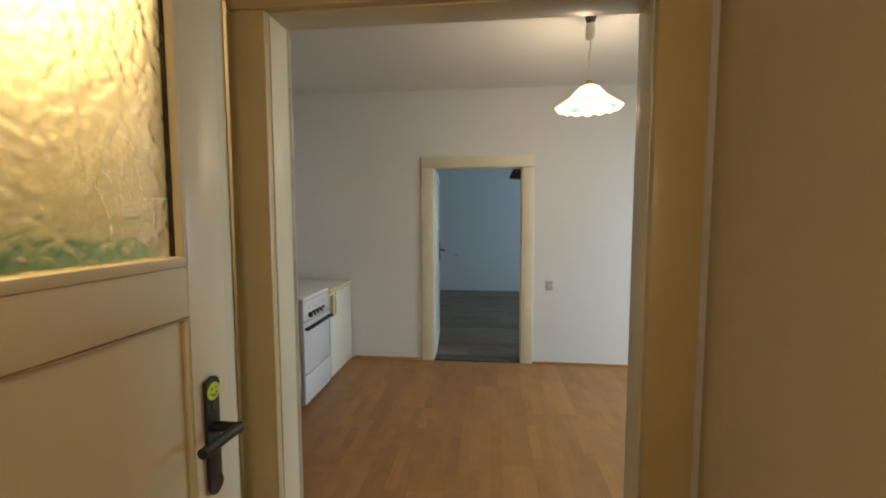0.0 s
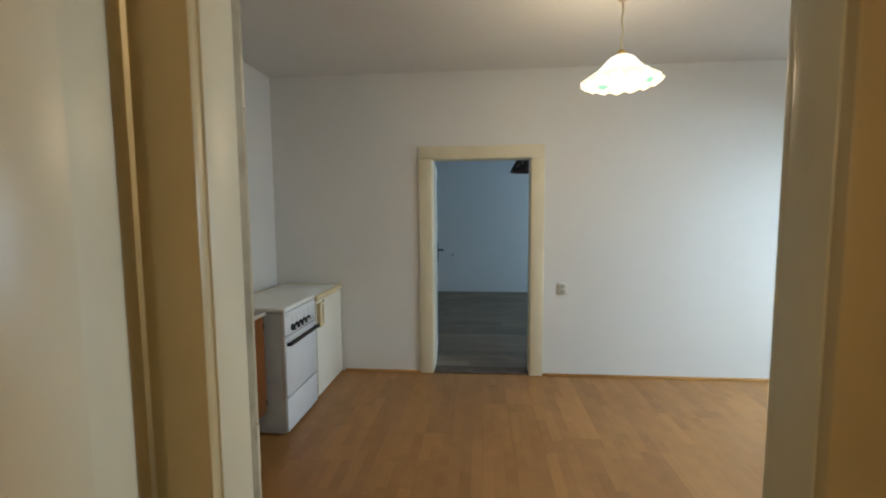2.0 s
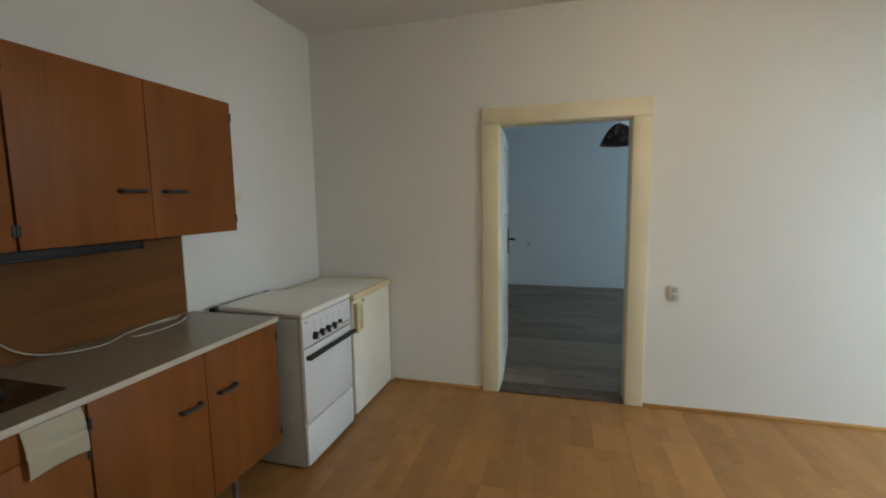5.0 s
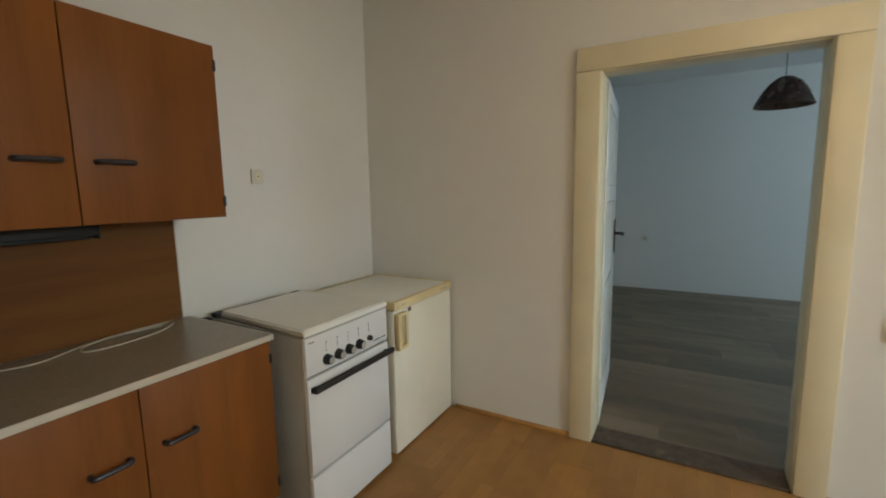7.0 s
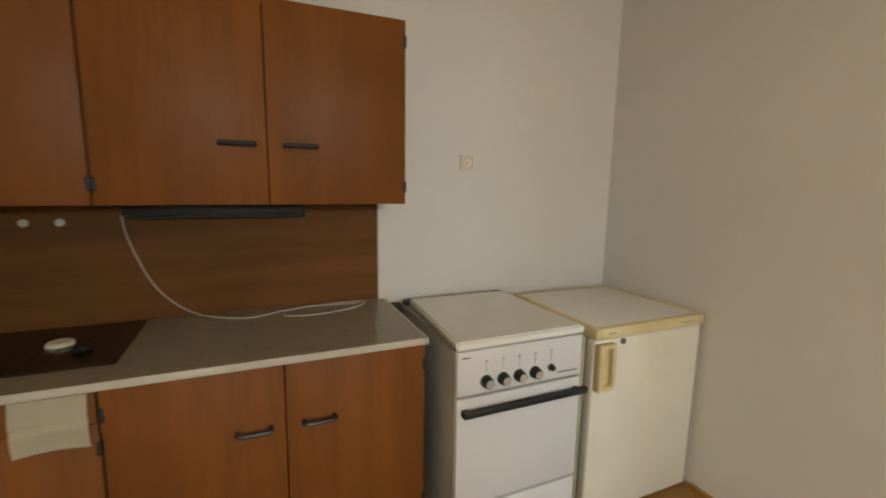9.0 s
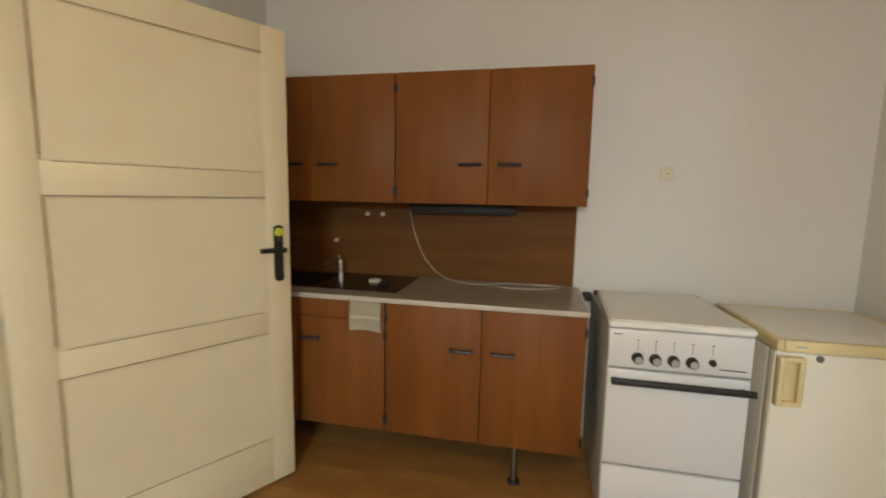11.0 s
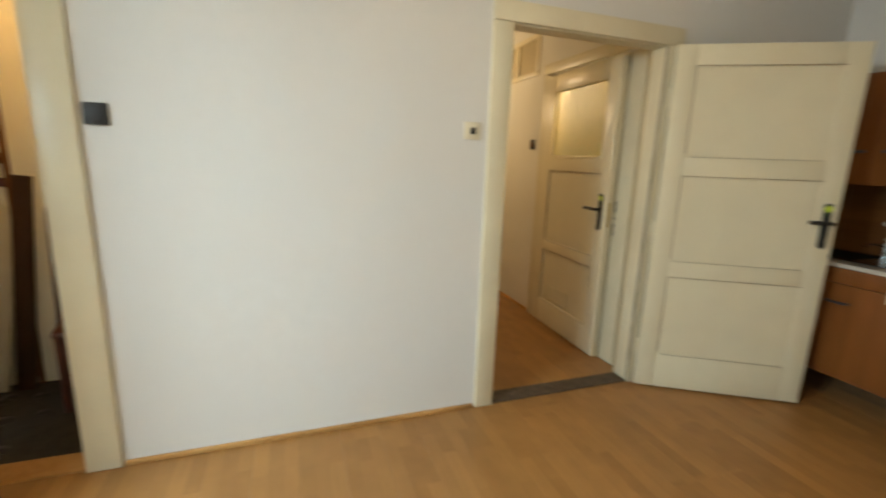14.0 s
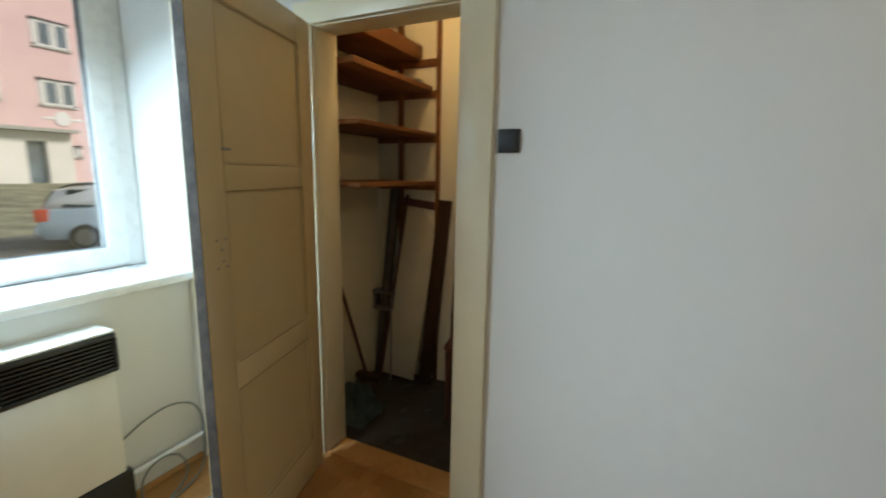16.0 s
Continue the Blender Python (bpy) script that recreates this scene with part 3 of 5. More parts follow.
part("latch_slot", box(0.535, 0.575, 0.0195, 0.0212, 1.432, 1.440), "gasket", pd, "dark latch slot")
for s, z in ((0.585, 1.165), (0.625, 1.165), (0.585, 1.08), (0.625, 1.08), (0.605, 1.135), (0.60, 1.10)):
    part("screw_hole", cyl(bmesh.new(), (s, 0.019, z), (s, 0.0212, z), 0.004, n=10), "gasket", pd)
leaf("room_door", "open white painted panel door of the next room", 0.86, 1.955, (0.11, 0.11), [(0.0, 0.2), (0.70, 0.80), (1.30, 1.40), (1.85, 1.955)], pose(1.486, 3.325, 0.012, 0, 0, 94.5), material="white_door", handle=(0.79, 1.06), sticker=False, sides=(1, -1))
leaf("hall_end_door", "shut white painted flat hall door", 0.88, 2.05, (0.12, 0.12), [(0.0, 0.2), (1.0, 1.1), (1.93, 2.05)], pose(1.56, -3.235, 0.005, 0, 0, 0), material="cream", hinges=())

fr = tagged(new("door_frame_bathroom"), "cream painted wooden frame of the bathroom door", "door frame", "", "structure")
part("casing", box(1.425, 1.452, -1.335, -1.24, 0, 2.09, 0.004), "cream_worn", fr)
part("casing", box(1.35, 1.43, -0.345, -0.201, 0, 2.084, 0.004), "cream_worn", fr)
part("casing", box(1.35, 1.384, -0.200, -0.121, 0, 2.084, 0.004), "cream_worn", fr)
part("casing_head", box(1.425, 1.452, -1.335, -0.121, 2.091, 2.175, 0.004), "cream_worn", fr)
part("jamb", box(1.29, 1.43, -1.262, -1.24, 0, 2.08), "cream", fr)
# unseen stop behind the leaf, added to block light leaking past its edge
part("jamb", box(1.395, 1.438, -0.405, -0.346, 0, 2.08), "cream", fr)
# dark strip stands in for the shadowed gap at the leaf's free edge
part("worn_gap_edge", box(1.4302, 1.4318, -0.344, -0.339, 0.02, 2.07), "edge_dark", fr, "dark strip painted as the gap beside the leaf")
for z0, z1 in ((0.90, 0.985), (1.01, 1.03), (1.06, 1.135)):
    part("strike_plate", box(1.4302, 1.4325, -0.337, -0.325, z0, z1, 0.001, 1), "dark_metal", fr, "rusty strike plate")
fr = tagged(new("door_frame_hall_end"), "cream painted frame of the hall end door", "door frame", "", "structure")
part("casing", box(1.45, 1.548, -3.204, -3.18, 0, 2.06, 0.004), "cream_worn", fr)
part("casing", box(2.452, 2.55, -3.204, -3.18, 0, 2.06, 0.004), "cream_worn", fr)
part("casing_head", box(1.45, 2.55, -3.204, -3.18, 2.061, 2.15, 0.004), "cream_worn", fr)

# transom above the hall
tr = tagged(new("window_transom"), "three-pane cream wooden transom window high in the hall wall", "window", "", "structure")
part("frame", bx(box(1.40, 1.445, -2.63, -1.46, 2.115, 2.155, 0.004), 1.40, 1.445, -2.63, -1.46, 2.425, 2.465, 0.004), "cream", tr)
for y in (-2.63, -2.245, -1.865, -1.50):
    part("mullion", box(1.40, 1.443, y, y + 0.042, 2.156, 2.424, 0.004), "cream", tr)
for y in (-2.59, -2.205, -1.825):
    part("pane", box(1.418, 1.424, y + 0.004, y + 0.334 - 0.01, 2.156, 2.424), "frosted", tr, "frosted pane").visible_shadow = False


# ---------------------------------------------------------------- kitchen units
def bar_handle(parent, x, y0, y1, z):
    bm = bmesh.new()
    tube(bm, [(x - 0.004, y0 + 0.006, z), (x + 0.022, y0 + 0.003, z), (x + 0.026, y0 + 0.016, z), (x + 0.026, y1 - 0.016, z), (x + 0.022, y1 - 0.003, z), (x - 0.004, y1 - 0.006, z)], 0.0075, 8)
    part("handle", bm, "handle", parent, "dark bar handle")


def door_panel(parent, x0, x1, y0, y1, z0, z1, hy0, hy1, hz, hinge_y=None, name="door"):
    d = part(name, box(x0, x1, y0, y1, z0, z1, 0.002), "cab", parent)
    if hy0 is not None:
        bar_handle(d, x1, hy0, hy1, hz)
    if hinge_y is not None:
        for z in (z0 + 0.06, z1 - 0.07):
            part("hinge", box(x0 - 0.012, x1 + 0.003, hinge_y - 0.006, hinge_y + 0.006, z - 0.02, z + 0.02, 0.003), "black", d, "small dark hinge")
    return d


def wall_unit(y0, y1, handles, label):
    t = thing("wall_cabinet", label, "cabinet", group="wall cabinets over the worktop")
    t.location = (0, y0, 1.31)
    w, h = y1 - y0, 0.625
    bm = bmesh.new()
    for c in ((0.013, 0.338, 0.0, 0.016, 0, h), (0.013, 0.338, w - 0.016, w, 0, h), (0.013, 0.338, 0.016, w - 0.016, 0, 0.016), (0.013, 0.338, 0.016, w - 0.016, h - 0.016, h), (0.013, 0.02, 0.016, w - 0.016, 0.016, h - 0.016)):
        bx(bm, *c)
    part("body", bm, "cab", t)
    mid = w / 2
    for a, b, (p, q), hg in ((0.002, mid - 0.0015, handles[0], 0.004), (mid + 0.0015, w - 0.002, handles[1], w - 0.004)):
        door_panel(t, 0.340, 0.358, a, b, 0.0, h, p - y0, q - y0, 1.498 - 1.31, hg)
    return t


wall_unit(0.004, 0.922, ((0.315, 0.422), (0.511, 0.618)), "brown veneered two-door wall cabinet over the sink")
wall_unit(0.926, 1.845, ((1.246, 1.353), (1.433, 1.539)), "brown veneered two-door wall cabinet with dark bar handles")


def leg(parent, x, y):
    bm = cyl(bmesh.new(), (x, y, 0.012), (x, y, 0.20), 0.014)
    lg = part("leg", bm, "steel", parent, "steel leg")
    part("foot", cyl(bmesh.new(), (x, y, 0.0), (x, y, 0.014), 0.032, 0.026), "black", lg, "black foot")


def base_unit(y0, y1, sink, label):
    t = thing("base_cabinet", label, "cabinet", group="base cabinets under the worktop")
    t.location = (0, y0, 0)
    w = y1 - y0
    bm = bmesh.new()
    for c in ((0.03, 0.52, 0, 0.016, 0.2, 0.842), (0.03, 0.52, w - 0.016, w, 0.2, 0.842), (0.03, 0.52, 0.016, w - 0.016, 0.2, 0.216), (0.03, 0.04, 0.016, w - 0.016, 0.216, 0.842)):
        bx(bm, *c)
    part("body", bm, "cab_edge", t)
    mid = w / 2
    if sink:
        part("fascia", box(0.522, 0.541, 0.002, w - 0.002, 0.752, 0.840, 0.002), "cab", t, "plain veneered strip over the doors")
    top = 0.749 if sink else 0.840
    hs = ((0.30, 0.405), (0.50, 0.60)) if sink else ((1.257, 1.360), (1.447, 1.550))
    for a, b, (p, q), hg in ((0.002, mid - 0.0015, hs[0], 0.004), (mid + 0.0015, w - 0.002, hs[1], w - 0.004)):
        door_panel(t, 0.522, 0.541, a, b, 0.2, top, p - y0, q - y0, 0.645, hg)
    for x, y in (((0.09, 0.08), (0.09, w - 0.08), (0.47, 0.08)) if sink else ((0.09, 0.08), (0.09, w - 0.08), (0.49, w - 0.29))):
        leg(t, x, y)
    return t


base_unit(0.012, 0.937, True, "brown veneered sink base cabinet on steel legs")
base_unit(0.941, 1.856, False, "brown veneered two-door base cabinet on steel legs")

# worktop with a cut-out for the sink
wt = thing("worktop", "speckled grey laminate worktop with a pale edge", "worktop")
bm = bmesh.new()
outer = [(0.012, 0.01), (0.549, 0.01), (0.549, 1.852), (0.012, 1.852)]
inner = [(0.06, 0.12), (0.41, 0.12), (0.41, 0.94), (0.06, 0.94)]
ring = {(k, z): [bm.verts.new((x, y, z)) for x, y in pts] for k, pts in (("o", outer), ("i", inner)) for z in (0.844, 0.866)}
for j in range(4):
    k = (j + 1) % 4
    for z in (0.844, 0.866):
        bm.faces.new((ring["o", z][j], ring["o", z][k], ring["i", z][k], ring["i", z][j]))
    for r in ("o", "i"):
        bm.faces.new((ring[r, 0.844][j], ring[r, 0.844][k], ring[r, 0.866][k], ring[r, 0.866][j]))
part("top", bm, "counter", wt)
part("front_edge", box(0.5495, 0.554, 0.01, 1.852, 0.8435, 0.867, 0.002), "counter_edge", wt, "pale edge strip")
part("side_edge", box(0.012, 0.554, 1.8525, 1.863, 0.8435, 0.867, 0.002), "counter_edge", wt, "pale edge strip")

sk = thing("kitchen_sink", "dark stained steel sink with a drainer set in the worktop", "sink")
sk.location = (0, 0, 0.866)
bm = bmesh.new()
for c in ((0.02, 0.435, 0.10, 0.14), (0.02, 0.435, 0.50, 0.96), (0.02, 0.08, 0.14, 0.50), (0.40, 0.435, 0.14, 0.50)):
    bx(bm, c[0], c[1], c[2], c[3], 0.001, 0.007, 0.002, 1)
part("rim", bm, "sink", sk)
bm = bmesh.new()
for c in ((0.08, 0.40, 0.14, 0.50, -0.16, -0.155), (0.08, 0.085, 0.14, 0.50, -0.155, 0.002), (0.395, 0.40, 0.14, 0.50, -0.155, 0.002), (0.085, 0.395, 0.14, 0.145, -0.155, 0.002), (0.085, 0.395, 0.495, 0.50, -0.155, 0.002)):
    bx(bm, *c)
part("basin", bm, "sink", sk)
bm = bmesh.new()
for i in range(9):
    bx(bm, 0.08, 0.39, 0.555 + i * 0.042, 0.57 + i * 0.042, 0.0062, 0.0082, 0.0008, 1)
part("drainer_ribs", bm, "sink", sk)
plug = single("sink_plug", lathe([(0.0, 0.012), (0.030, 0.012), (0.036, 0.006), (0.036, 0.0), (0.0, 0.0)], 24), "paper", "cream round plastic sink plug lying on the drainer", "plug", m=pose(0.225, 0.770, 0.8745))
single("scrubber", lathe([(0.0, 0.02), (0.018, 0.018), (0.026, 0.008), (0.022, 0.0), (0.0, 0.0)], 14, 0.002, 5), "black", "small black scrubber lying on the drainer", "scrubber", m=pose(0.30, 0.845, 0.8745))
tap = thing("tap", "chrome mixer tap standing behind the sink", "tap", pose(0.085, 0.50, 0.873))
part("body", cyl(cyl(bmesh.new(), (0, 0, 0), (0, 0, 0.012), 0.026), (0, 0, 0.01), (0, 0, 0.085), 0.017), "chrome", tap)
part("spout", tube(bmesh.new(), [(0, 0, 0.06), (0.06, -0.01, 0.085), (0.13, -0.03, 0.09), (0.155, -0.036, 0.07)], 0.009, 10), "chrome", tap)
part("lever", tube(bmesh.new(), [(0, 0, 0.085), (0.0, 0, 0.10), (0.045, 0.01, 0.115)], 0.007, 8), "chrome", tap)

sp = thing("splashback", "brown veneered splashback panel with level grain", "panel")
part("panel", box(0.001, 0.012, 0.01, 1.830, 0.867, 1.309, 0.001, 1), "cab_h", sp)
part("edge_strip", box(0.001, 0.0125, 1.8305, 1.836, 0.867, 1.309), "counter_edge", sp, "white plastic edge strip")
for y, z in ((0.640, 1.235), (0.735, 1.235), (0.44, 1.07)):
    single("wall_hook", cyl(cyl(bmesh.new(), (0.012, y, z), (0.018, y, z), 0.013, n=16), (0.018, y, z), (0.034, y, z), 0.007, n=12), "plastic_w", "small white plastic hook on the splashback", "hook", group="hooks on the splashback")

ul = thing("strip_lamp", "slim dark strip lamp under the wall cabinet", "lamp")
part("body", box(0.075, 0.135, 0.935, 1.51, 1.262, 1.307, 0.004), "black", ul)
part("diffuser", box(0.080, 0.130, 0.945, 1.50, 1.252, 1.2625, 0.004), "black", ul, "dark glossy diffuser")
part("end_cap", box(0.073, 0.137, 1.51, 1.516, 1.25, 1.307, 0.002), "black", ul)
bm = tube(bmesh.new(), [(0.09, 0.925, 1.262), (0.035, 0.918, 1.20), (0.03, 0.94, 1.12), (0.03, 0.985, 1.0), (0.035, 1.07, 0.905), (0.08, 1.17, 0.874), (0.12, 1.28, 0.870), (0.115, 1.34, 0.870), (0.08, 1.40, 0.870),
                        (0.045, 1.48, 0.870), (0.03, 1.58, 0.870), (0.025, 1.70, 0.870), (0.035, 1.765, 0.870), (0.075, 1.76, 0.870), (0.130, 1.69, 0.870), (0.158, 1.59, 0.870), (0.165, 1.49, 0.870), (0.140, 1.42, 0.870),
                        (0.095, 1.43, 0.8755), (0.055, 1.53, 0.8755), (0.05, 1.66, 0.870), (0.06, 1.72, 0.870)], 0.0030, 8)
single("lamp_cable", bm, "cable", "off-white cable hanging from the strip lamp onto the worktop", "cable")

# folded sheet that hangs over the fascia
bm = bmesh.new()
rows = []
for i in range(15):
    k = i / 14
    z = 0.840 - 0.132 * k
    x = 0.5475 + 0.010 * math.sin(k * 2.9) + (0.012 * k)
    if 0.45 < k < 0.52:
        x -= 0.005
    rows.append([bm.verts.new((x, 0.765 + 0.156 * j / 8 + 0.003 * k, z - 0.008 * (j / 8 - 0.5) ** 2 * k * 4)) for j in range(9)])
for p, q in zip(rows, rows[1:]):
    for j in range(8):
        bm.faces.new((p[j], p[j + 1], q[j + 1], q[j]))
bmesh.ops.solidify(bm, geom=bm.faces[:], thickness=0.0025)
single("hanging_sheet", bm, "paper", "cream folded sheet hanging over the cabinet front", "paper")

# cooker
ck = thing("gas_cooker", "white enamelled gas cooker with a closed lid", "cooker", pose(0, 1.925, 0))
W = 0.525
part("body", box(0.04, 0.625, 0.0, W, 0.012, 0.836, 0.006), "side_grey", ck, "grey sheet sides")
bm = bmesh.new()
ret = bmesh.ops.create_cube(bm, size=1.0, matrix=Matrix.LocRotScale((0.375, W / 2, 0.8575), None, (0.56, W + 0.008, 0.027)))
for v in ret["verts"]:
    if v.co.x < 0.3:
        v.co.y = W / 2 + (v.co.y - W / 2) * 0.90
        v.co.z += 0.004
    if v.co.z > 0.86:
        v.co.y = W / 2 + (v.co.y - W / 2) * 0.985
        v.co.x -= 0.006 if v.co.x > 0.3 else 0
bmesh.ops.bevel(bm, geom=bm.edges[:], offset=0.007, segments=3, affect="EDGES")
part("lid", bm, "enamel_lid", ck, "white lid that narrows to the back")
part("hob_edge", box(0.045, 0.64, 0.002, W - 0.002, 0.8365, 0.8435), "side_grey", ck)
part("control_panel", box(0.6255, 0.648, 0.003, W - 0.003, 0.678, 0.8355, 0.004), "enamel", ck)
part("side_lining", box(0.6255, 0.636, 0.001, 0.007, 0.02, 0.8355, 0.001), "counter_edge", ck)
od = part("oven_door", box(0.6255, 0.650, 0.003, W - 0.003, 0.262, 0.669, 0.006), "enamel", ck, "white oven door")
dr = part("drawer", box(0.6255, 0.650, 0.003, W - 0.003, 0.022, 0.252, 0.006), "enamel", ck, "white drawer front")
bm = bmesh.new()
bx(bm, 0.662, 0.682, 0.016, W + 0.010, 0.612, 0.638, 0.006)
for y in (0.03, W - 0.03):
    bx(bm, 0.648, 0.665, y - 0.012, y + 0.012, 0.612, 0.634, 0.003)
part("handle", bm, "black", od, "long black handle bar")
for y in (0.112, 0.178, 0.244, 0.311):
    kn = part("knob", cyl(cyl(bmesh.new(), (0.648, y, 0.721), (0.664, y, 0.721), 0.0225, 0.021, 20), (0.664, y, 0.721), (0.678, y, 0.721), 0.019, 0.017, 20), "black", ck, "black knob")
    part("knob_cap", cyl(bmesh.new(), (0.678, y, 0.721), (0.680, y, 0.721), 0.0145, n=20), "side_grey", kn, "grey cap")
part("switch", cyl(bmesh.new(), (0.648, 0.382, 0.728), (0.664, 0.382, 0.728), 0.013, 0.011), "black", ck, "small black switch")
bm = bmesh.new()
for y in (0.112, 0.178, 0.244, 0.311, 0.382):
    bx(bm, 0.648, 0.6486, y - 0.0008, y + 0.0008, 0.754, 0.792)
    bx(bm, 0.648, 0.6486, y - 0.005, y + 0.005, 0.793, 0.796)
bx(bm, 0.648, 0.6486, 0.02, 0.05, 0.812, 0.816)
bx(bm, 0.648, 0.6486, 0.41, 0.505, 0.700, 0.704)
tagged(part("printed_marks", bm, "black", ck, "fine black printed marks"), kind="stuff")
for y in (0.01, W - 0.06):
    part("rear_hinge", box(0.05, 0.094, y, y + 0.05, 0.8445, 0.866, 0.004), "black", ck, "black lid hinge")
part("gap_seal", box(0.03, 0.075, -0.045, -0.001, 0.805, 0.850, 0.004), "black", ck, "black gas hose fitting")
for x in (0.08, 0.58):
    for y in (0.04, W - 0.04):
        part("foot", cyl(bmesh.new(), (x, y, 0), (x, y, 0.014), 0.018), "black", ck)

# fridge
fg = thing("fridge", "aged white undercounter fridge with a yellowed top rim", "fridge", pose(0, 2.524, 0))
W = 0.606
part("body", box(0.06, 0.575, 0, W, 0.014, 0.788, 0.004), "fridge", fg)
part("door", box(0.582, 0.630, 0.0, W, 0.012, 0.790, 0.010, 3), "fridge", fg, "aged white door")
part("door_seal", box(0.5752, 0.5818, 0.01, W - 0.01, 0.03, 0.785), "side_grey", fg, "grey rubber seal")
bm = bmesh.new()
for c in ((0.06, 0.640, 0, 0.026), (0.06, 0.640, W - 0.026, W), (0.06, 0.08, 0.026, W - 0.026), (0.612, 0.640, 0.026, W - 0.026)):
    bx(bm, c[0], c[1], c[2], c[3], 0.793, 0.838, 0.006, 2)
part("top_rim", bm, "yellowed", fg, "yellowed plastic rim")
part("top", box(0.08, 0.612, 0.026, W - 0.026, 0.793, 0.836, 0.001), "enamel_lid", fg, "pale top panel")
bm = bmesh.new()
bx(bm, 0.630, 0.664, 0.004, 0.026, 0.585, 0.778, 0.006)
bx(bm, 0.630, 0.660, 0.026, 0.092, 0.758, 0.778, 0.005)
bx(bm, 0.630, 0.660, 0.026, 0.092, 0.585, 0.605, 0.005)
bx(bm, 0.648, 0.662, 0.072, 0.092, 0.600, 0.763, 0.005)
bx(bm, 0.630, 0.638, 0.026, 0.080, 0.605, 0.758)
part("handle", bm, "yellowed", fg, "yellowed recessed grip handle")
part("lock", cyl(bmesh.new(), (0.629, 0.148, 0.772), (0.634, 0.148, 0.772), 0.013), "steel", fg, "small round lock")
part("badge", box(0.639, 0.6405, 0.06, 0.10, 0.811, 0.819), "side_grey", fg, "small grey badge")
part("badge", box(0.639, 0.6405, 0.46, 0.54, 0.811, 0.817), "side_grey", fg, "small grey badge")
for x in (0.08, 0.55):
    for y in (0.05, W - 0.05):
        part("foot", cyl(bmesh.new(), (x, y, 0), (x, y, 0.016), 0.017), "black", fg)


# ---------------------------------------------------------------- sockets and switches
def plate_on(name, label, axis, at, u, z, wu, wz, material, category, out=1):
    """A wall plate with rounded edges on a wall normal to axis; returns the thing and a box maker in its frame."""
    t = thing(name, label, category)

    def b(u0, u1, z0, z1, d0, d1, r=0.0):
        lo, hi = sorted((at + d0 * out, at + d1 * out))
        return box(lo, hi, u0, u1, z0, z1, r) if axis == "x" else box(u0, u1, lo, hi, z0, z1, r)
    part("plate", b(u - wu / 2, u + wu / 2, z - wz / 2, z + wz / 2, 0, 0.012, 0.004), material, t)
    return t, b


t, b = plate_on("wall_socket", "small white wall socket above the cooker", "x", 0.0, 2.263, 1.482, 0.066, 0.072, "plastic_w", "socket")
part("insert", lathe([(0.0, 0.0145), (0.014, 0.0145), (0.019, 0.017), (0.021, 0.0118), (0.0, 0.0118)], 20), "plastic", t, "cream round insert").matrix_local = pose(0.0, 2.263, 1.482, 0, 90, 0)
part("pin_holes", b(2.258, 2.268, 1.480, 1.485, 0.0140, 0.0152), "cab_edge", t)
t, b = plate_on("double_socket", "white double wall socket beside the doorway", "y", 3.155, 2.671, 0.806, 0.078, 0.10, "plastic_w", "socket", -1)
for z in (0.783, 0.829):
    part("insert", b(2.653, 2.689, z - 0.017, z + 0.017, 0.012, 0.0145, 0.002), "side_grey", t, "grey insert")
t, b = plate_on("black_switch", "square black light switch beside the pantry", "y", 0.0, 4.189, 1.503, 0.082, 0.082, "black", "switch")
part("rocker", b(4.158, 4.220, 1.472, 1.534, 0.012, 0.017, 0.003), "black", t)
t, b = plate_on("light_switch", "cream light switch with a dark rocker beside the doorway", "y", 0.0, 2.646, 1.518, 0.084, 0.084, "plastic", "switch")
part("frame", b(2.622, 2.670, 1.494, 1.542, 0.012, 0.015, 0.002), "plastic", t)
part("rocker", b(2.632, 2.660, 1.502, 1.534, 0.015, 0.019, 0.002), "black", t, "dark brown rocker")
t, b = plate_on("hall_switch", "dark brown light switch on the hall wall", "x", 1.43, -1.475, 1.53, 0.07, 0.085, "black", "switch")
part("rocker", b(-1.497, -1.453, 1.505, 1.555, 0.012, 0.017, 0.003), "cab_edge", t)
t, b = plate_on("room_socket", "small white socket low on the far room wall", "y", 7.35, 1.40, 0.70, 0.08, 0.08, "plastic_w", "socket", -1)
part("insert", b(1.38, 1.42, 0.68, 0.72, 0.012, 0.0135), "side_grey", t)

# ---------------------------------------------------------------- lamps
pl = thing("pendant_lamp", "lit pendant lamp with a frilled white glass shade and green leaves", "lamp", pose(2.683, 1.67, 2.138))
part("canopy", lathe([(0.0, 0.603), (0.034, 0.603), (0.034, 0.588), (0.022, 0.556), (0.0, 0.556)], 24), "cable_dark", pl, "dark ceiling cap")
part("pull", lathe([(0.0, 0.556), (0.024, 0.556), (0.029, 0.535), (0.029, 0.470), (0.015, 0.452), (0.0, 0.452)], 20), "plastic", pl, "cream height adjuster")
part("cord", tube(bmesh.new(), [(0.0, 0, 0.455), (0.007, 0.003, 0.41), (-0.006, 0, 0.36), (0.007, 0.002, 0.31), (-0.005, 0.003, 0.26), (0.002, 0, 0.21), (0, 0, 0.195)], 0.0068, 8), "plastic", pl, "twisted cream cord")
part("holder", lathe([(0.0, 0.212), (0.016, 0.210), (0.022, 0.196), (0.028, 0.184), (0.0, 0.182)], 20), "brass", pl, "brass holder")
shade = part("shade", lathe([(0.022, 0.182), (0.040, 0.180), (0.062, 0.168), (0.084, 0.146), (0.104, 0.121), (0.126, 0.100), (0.150, 0.084)], 144, 0.003, 16), "shade_lit", pl, "glowing white glass shade")
shade.visible_shadow = False
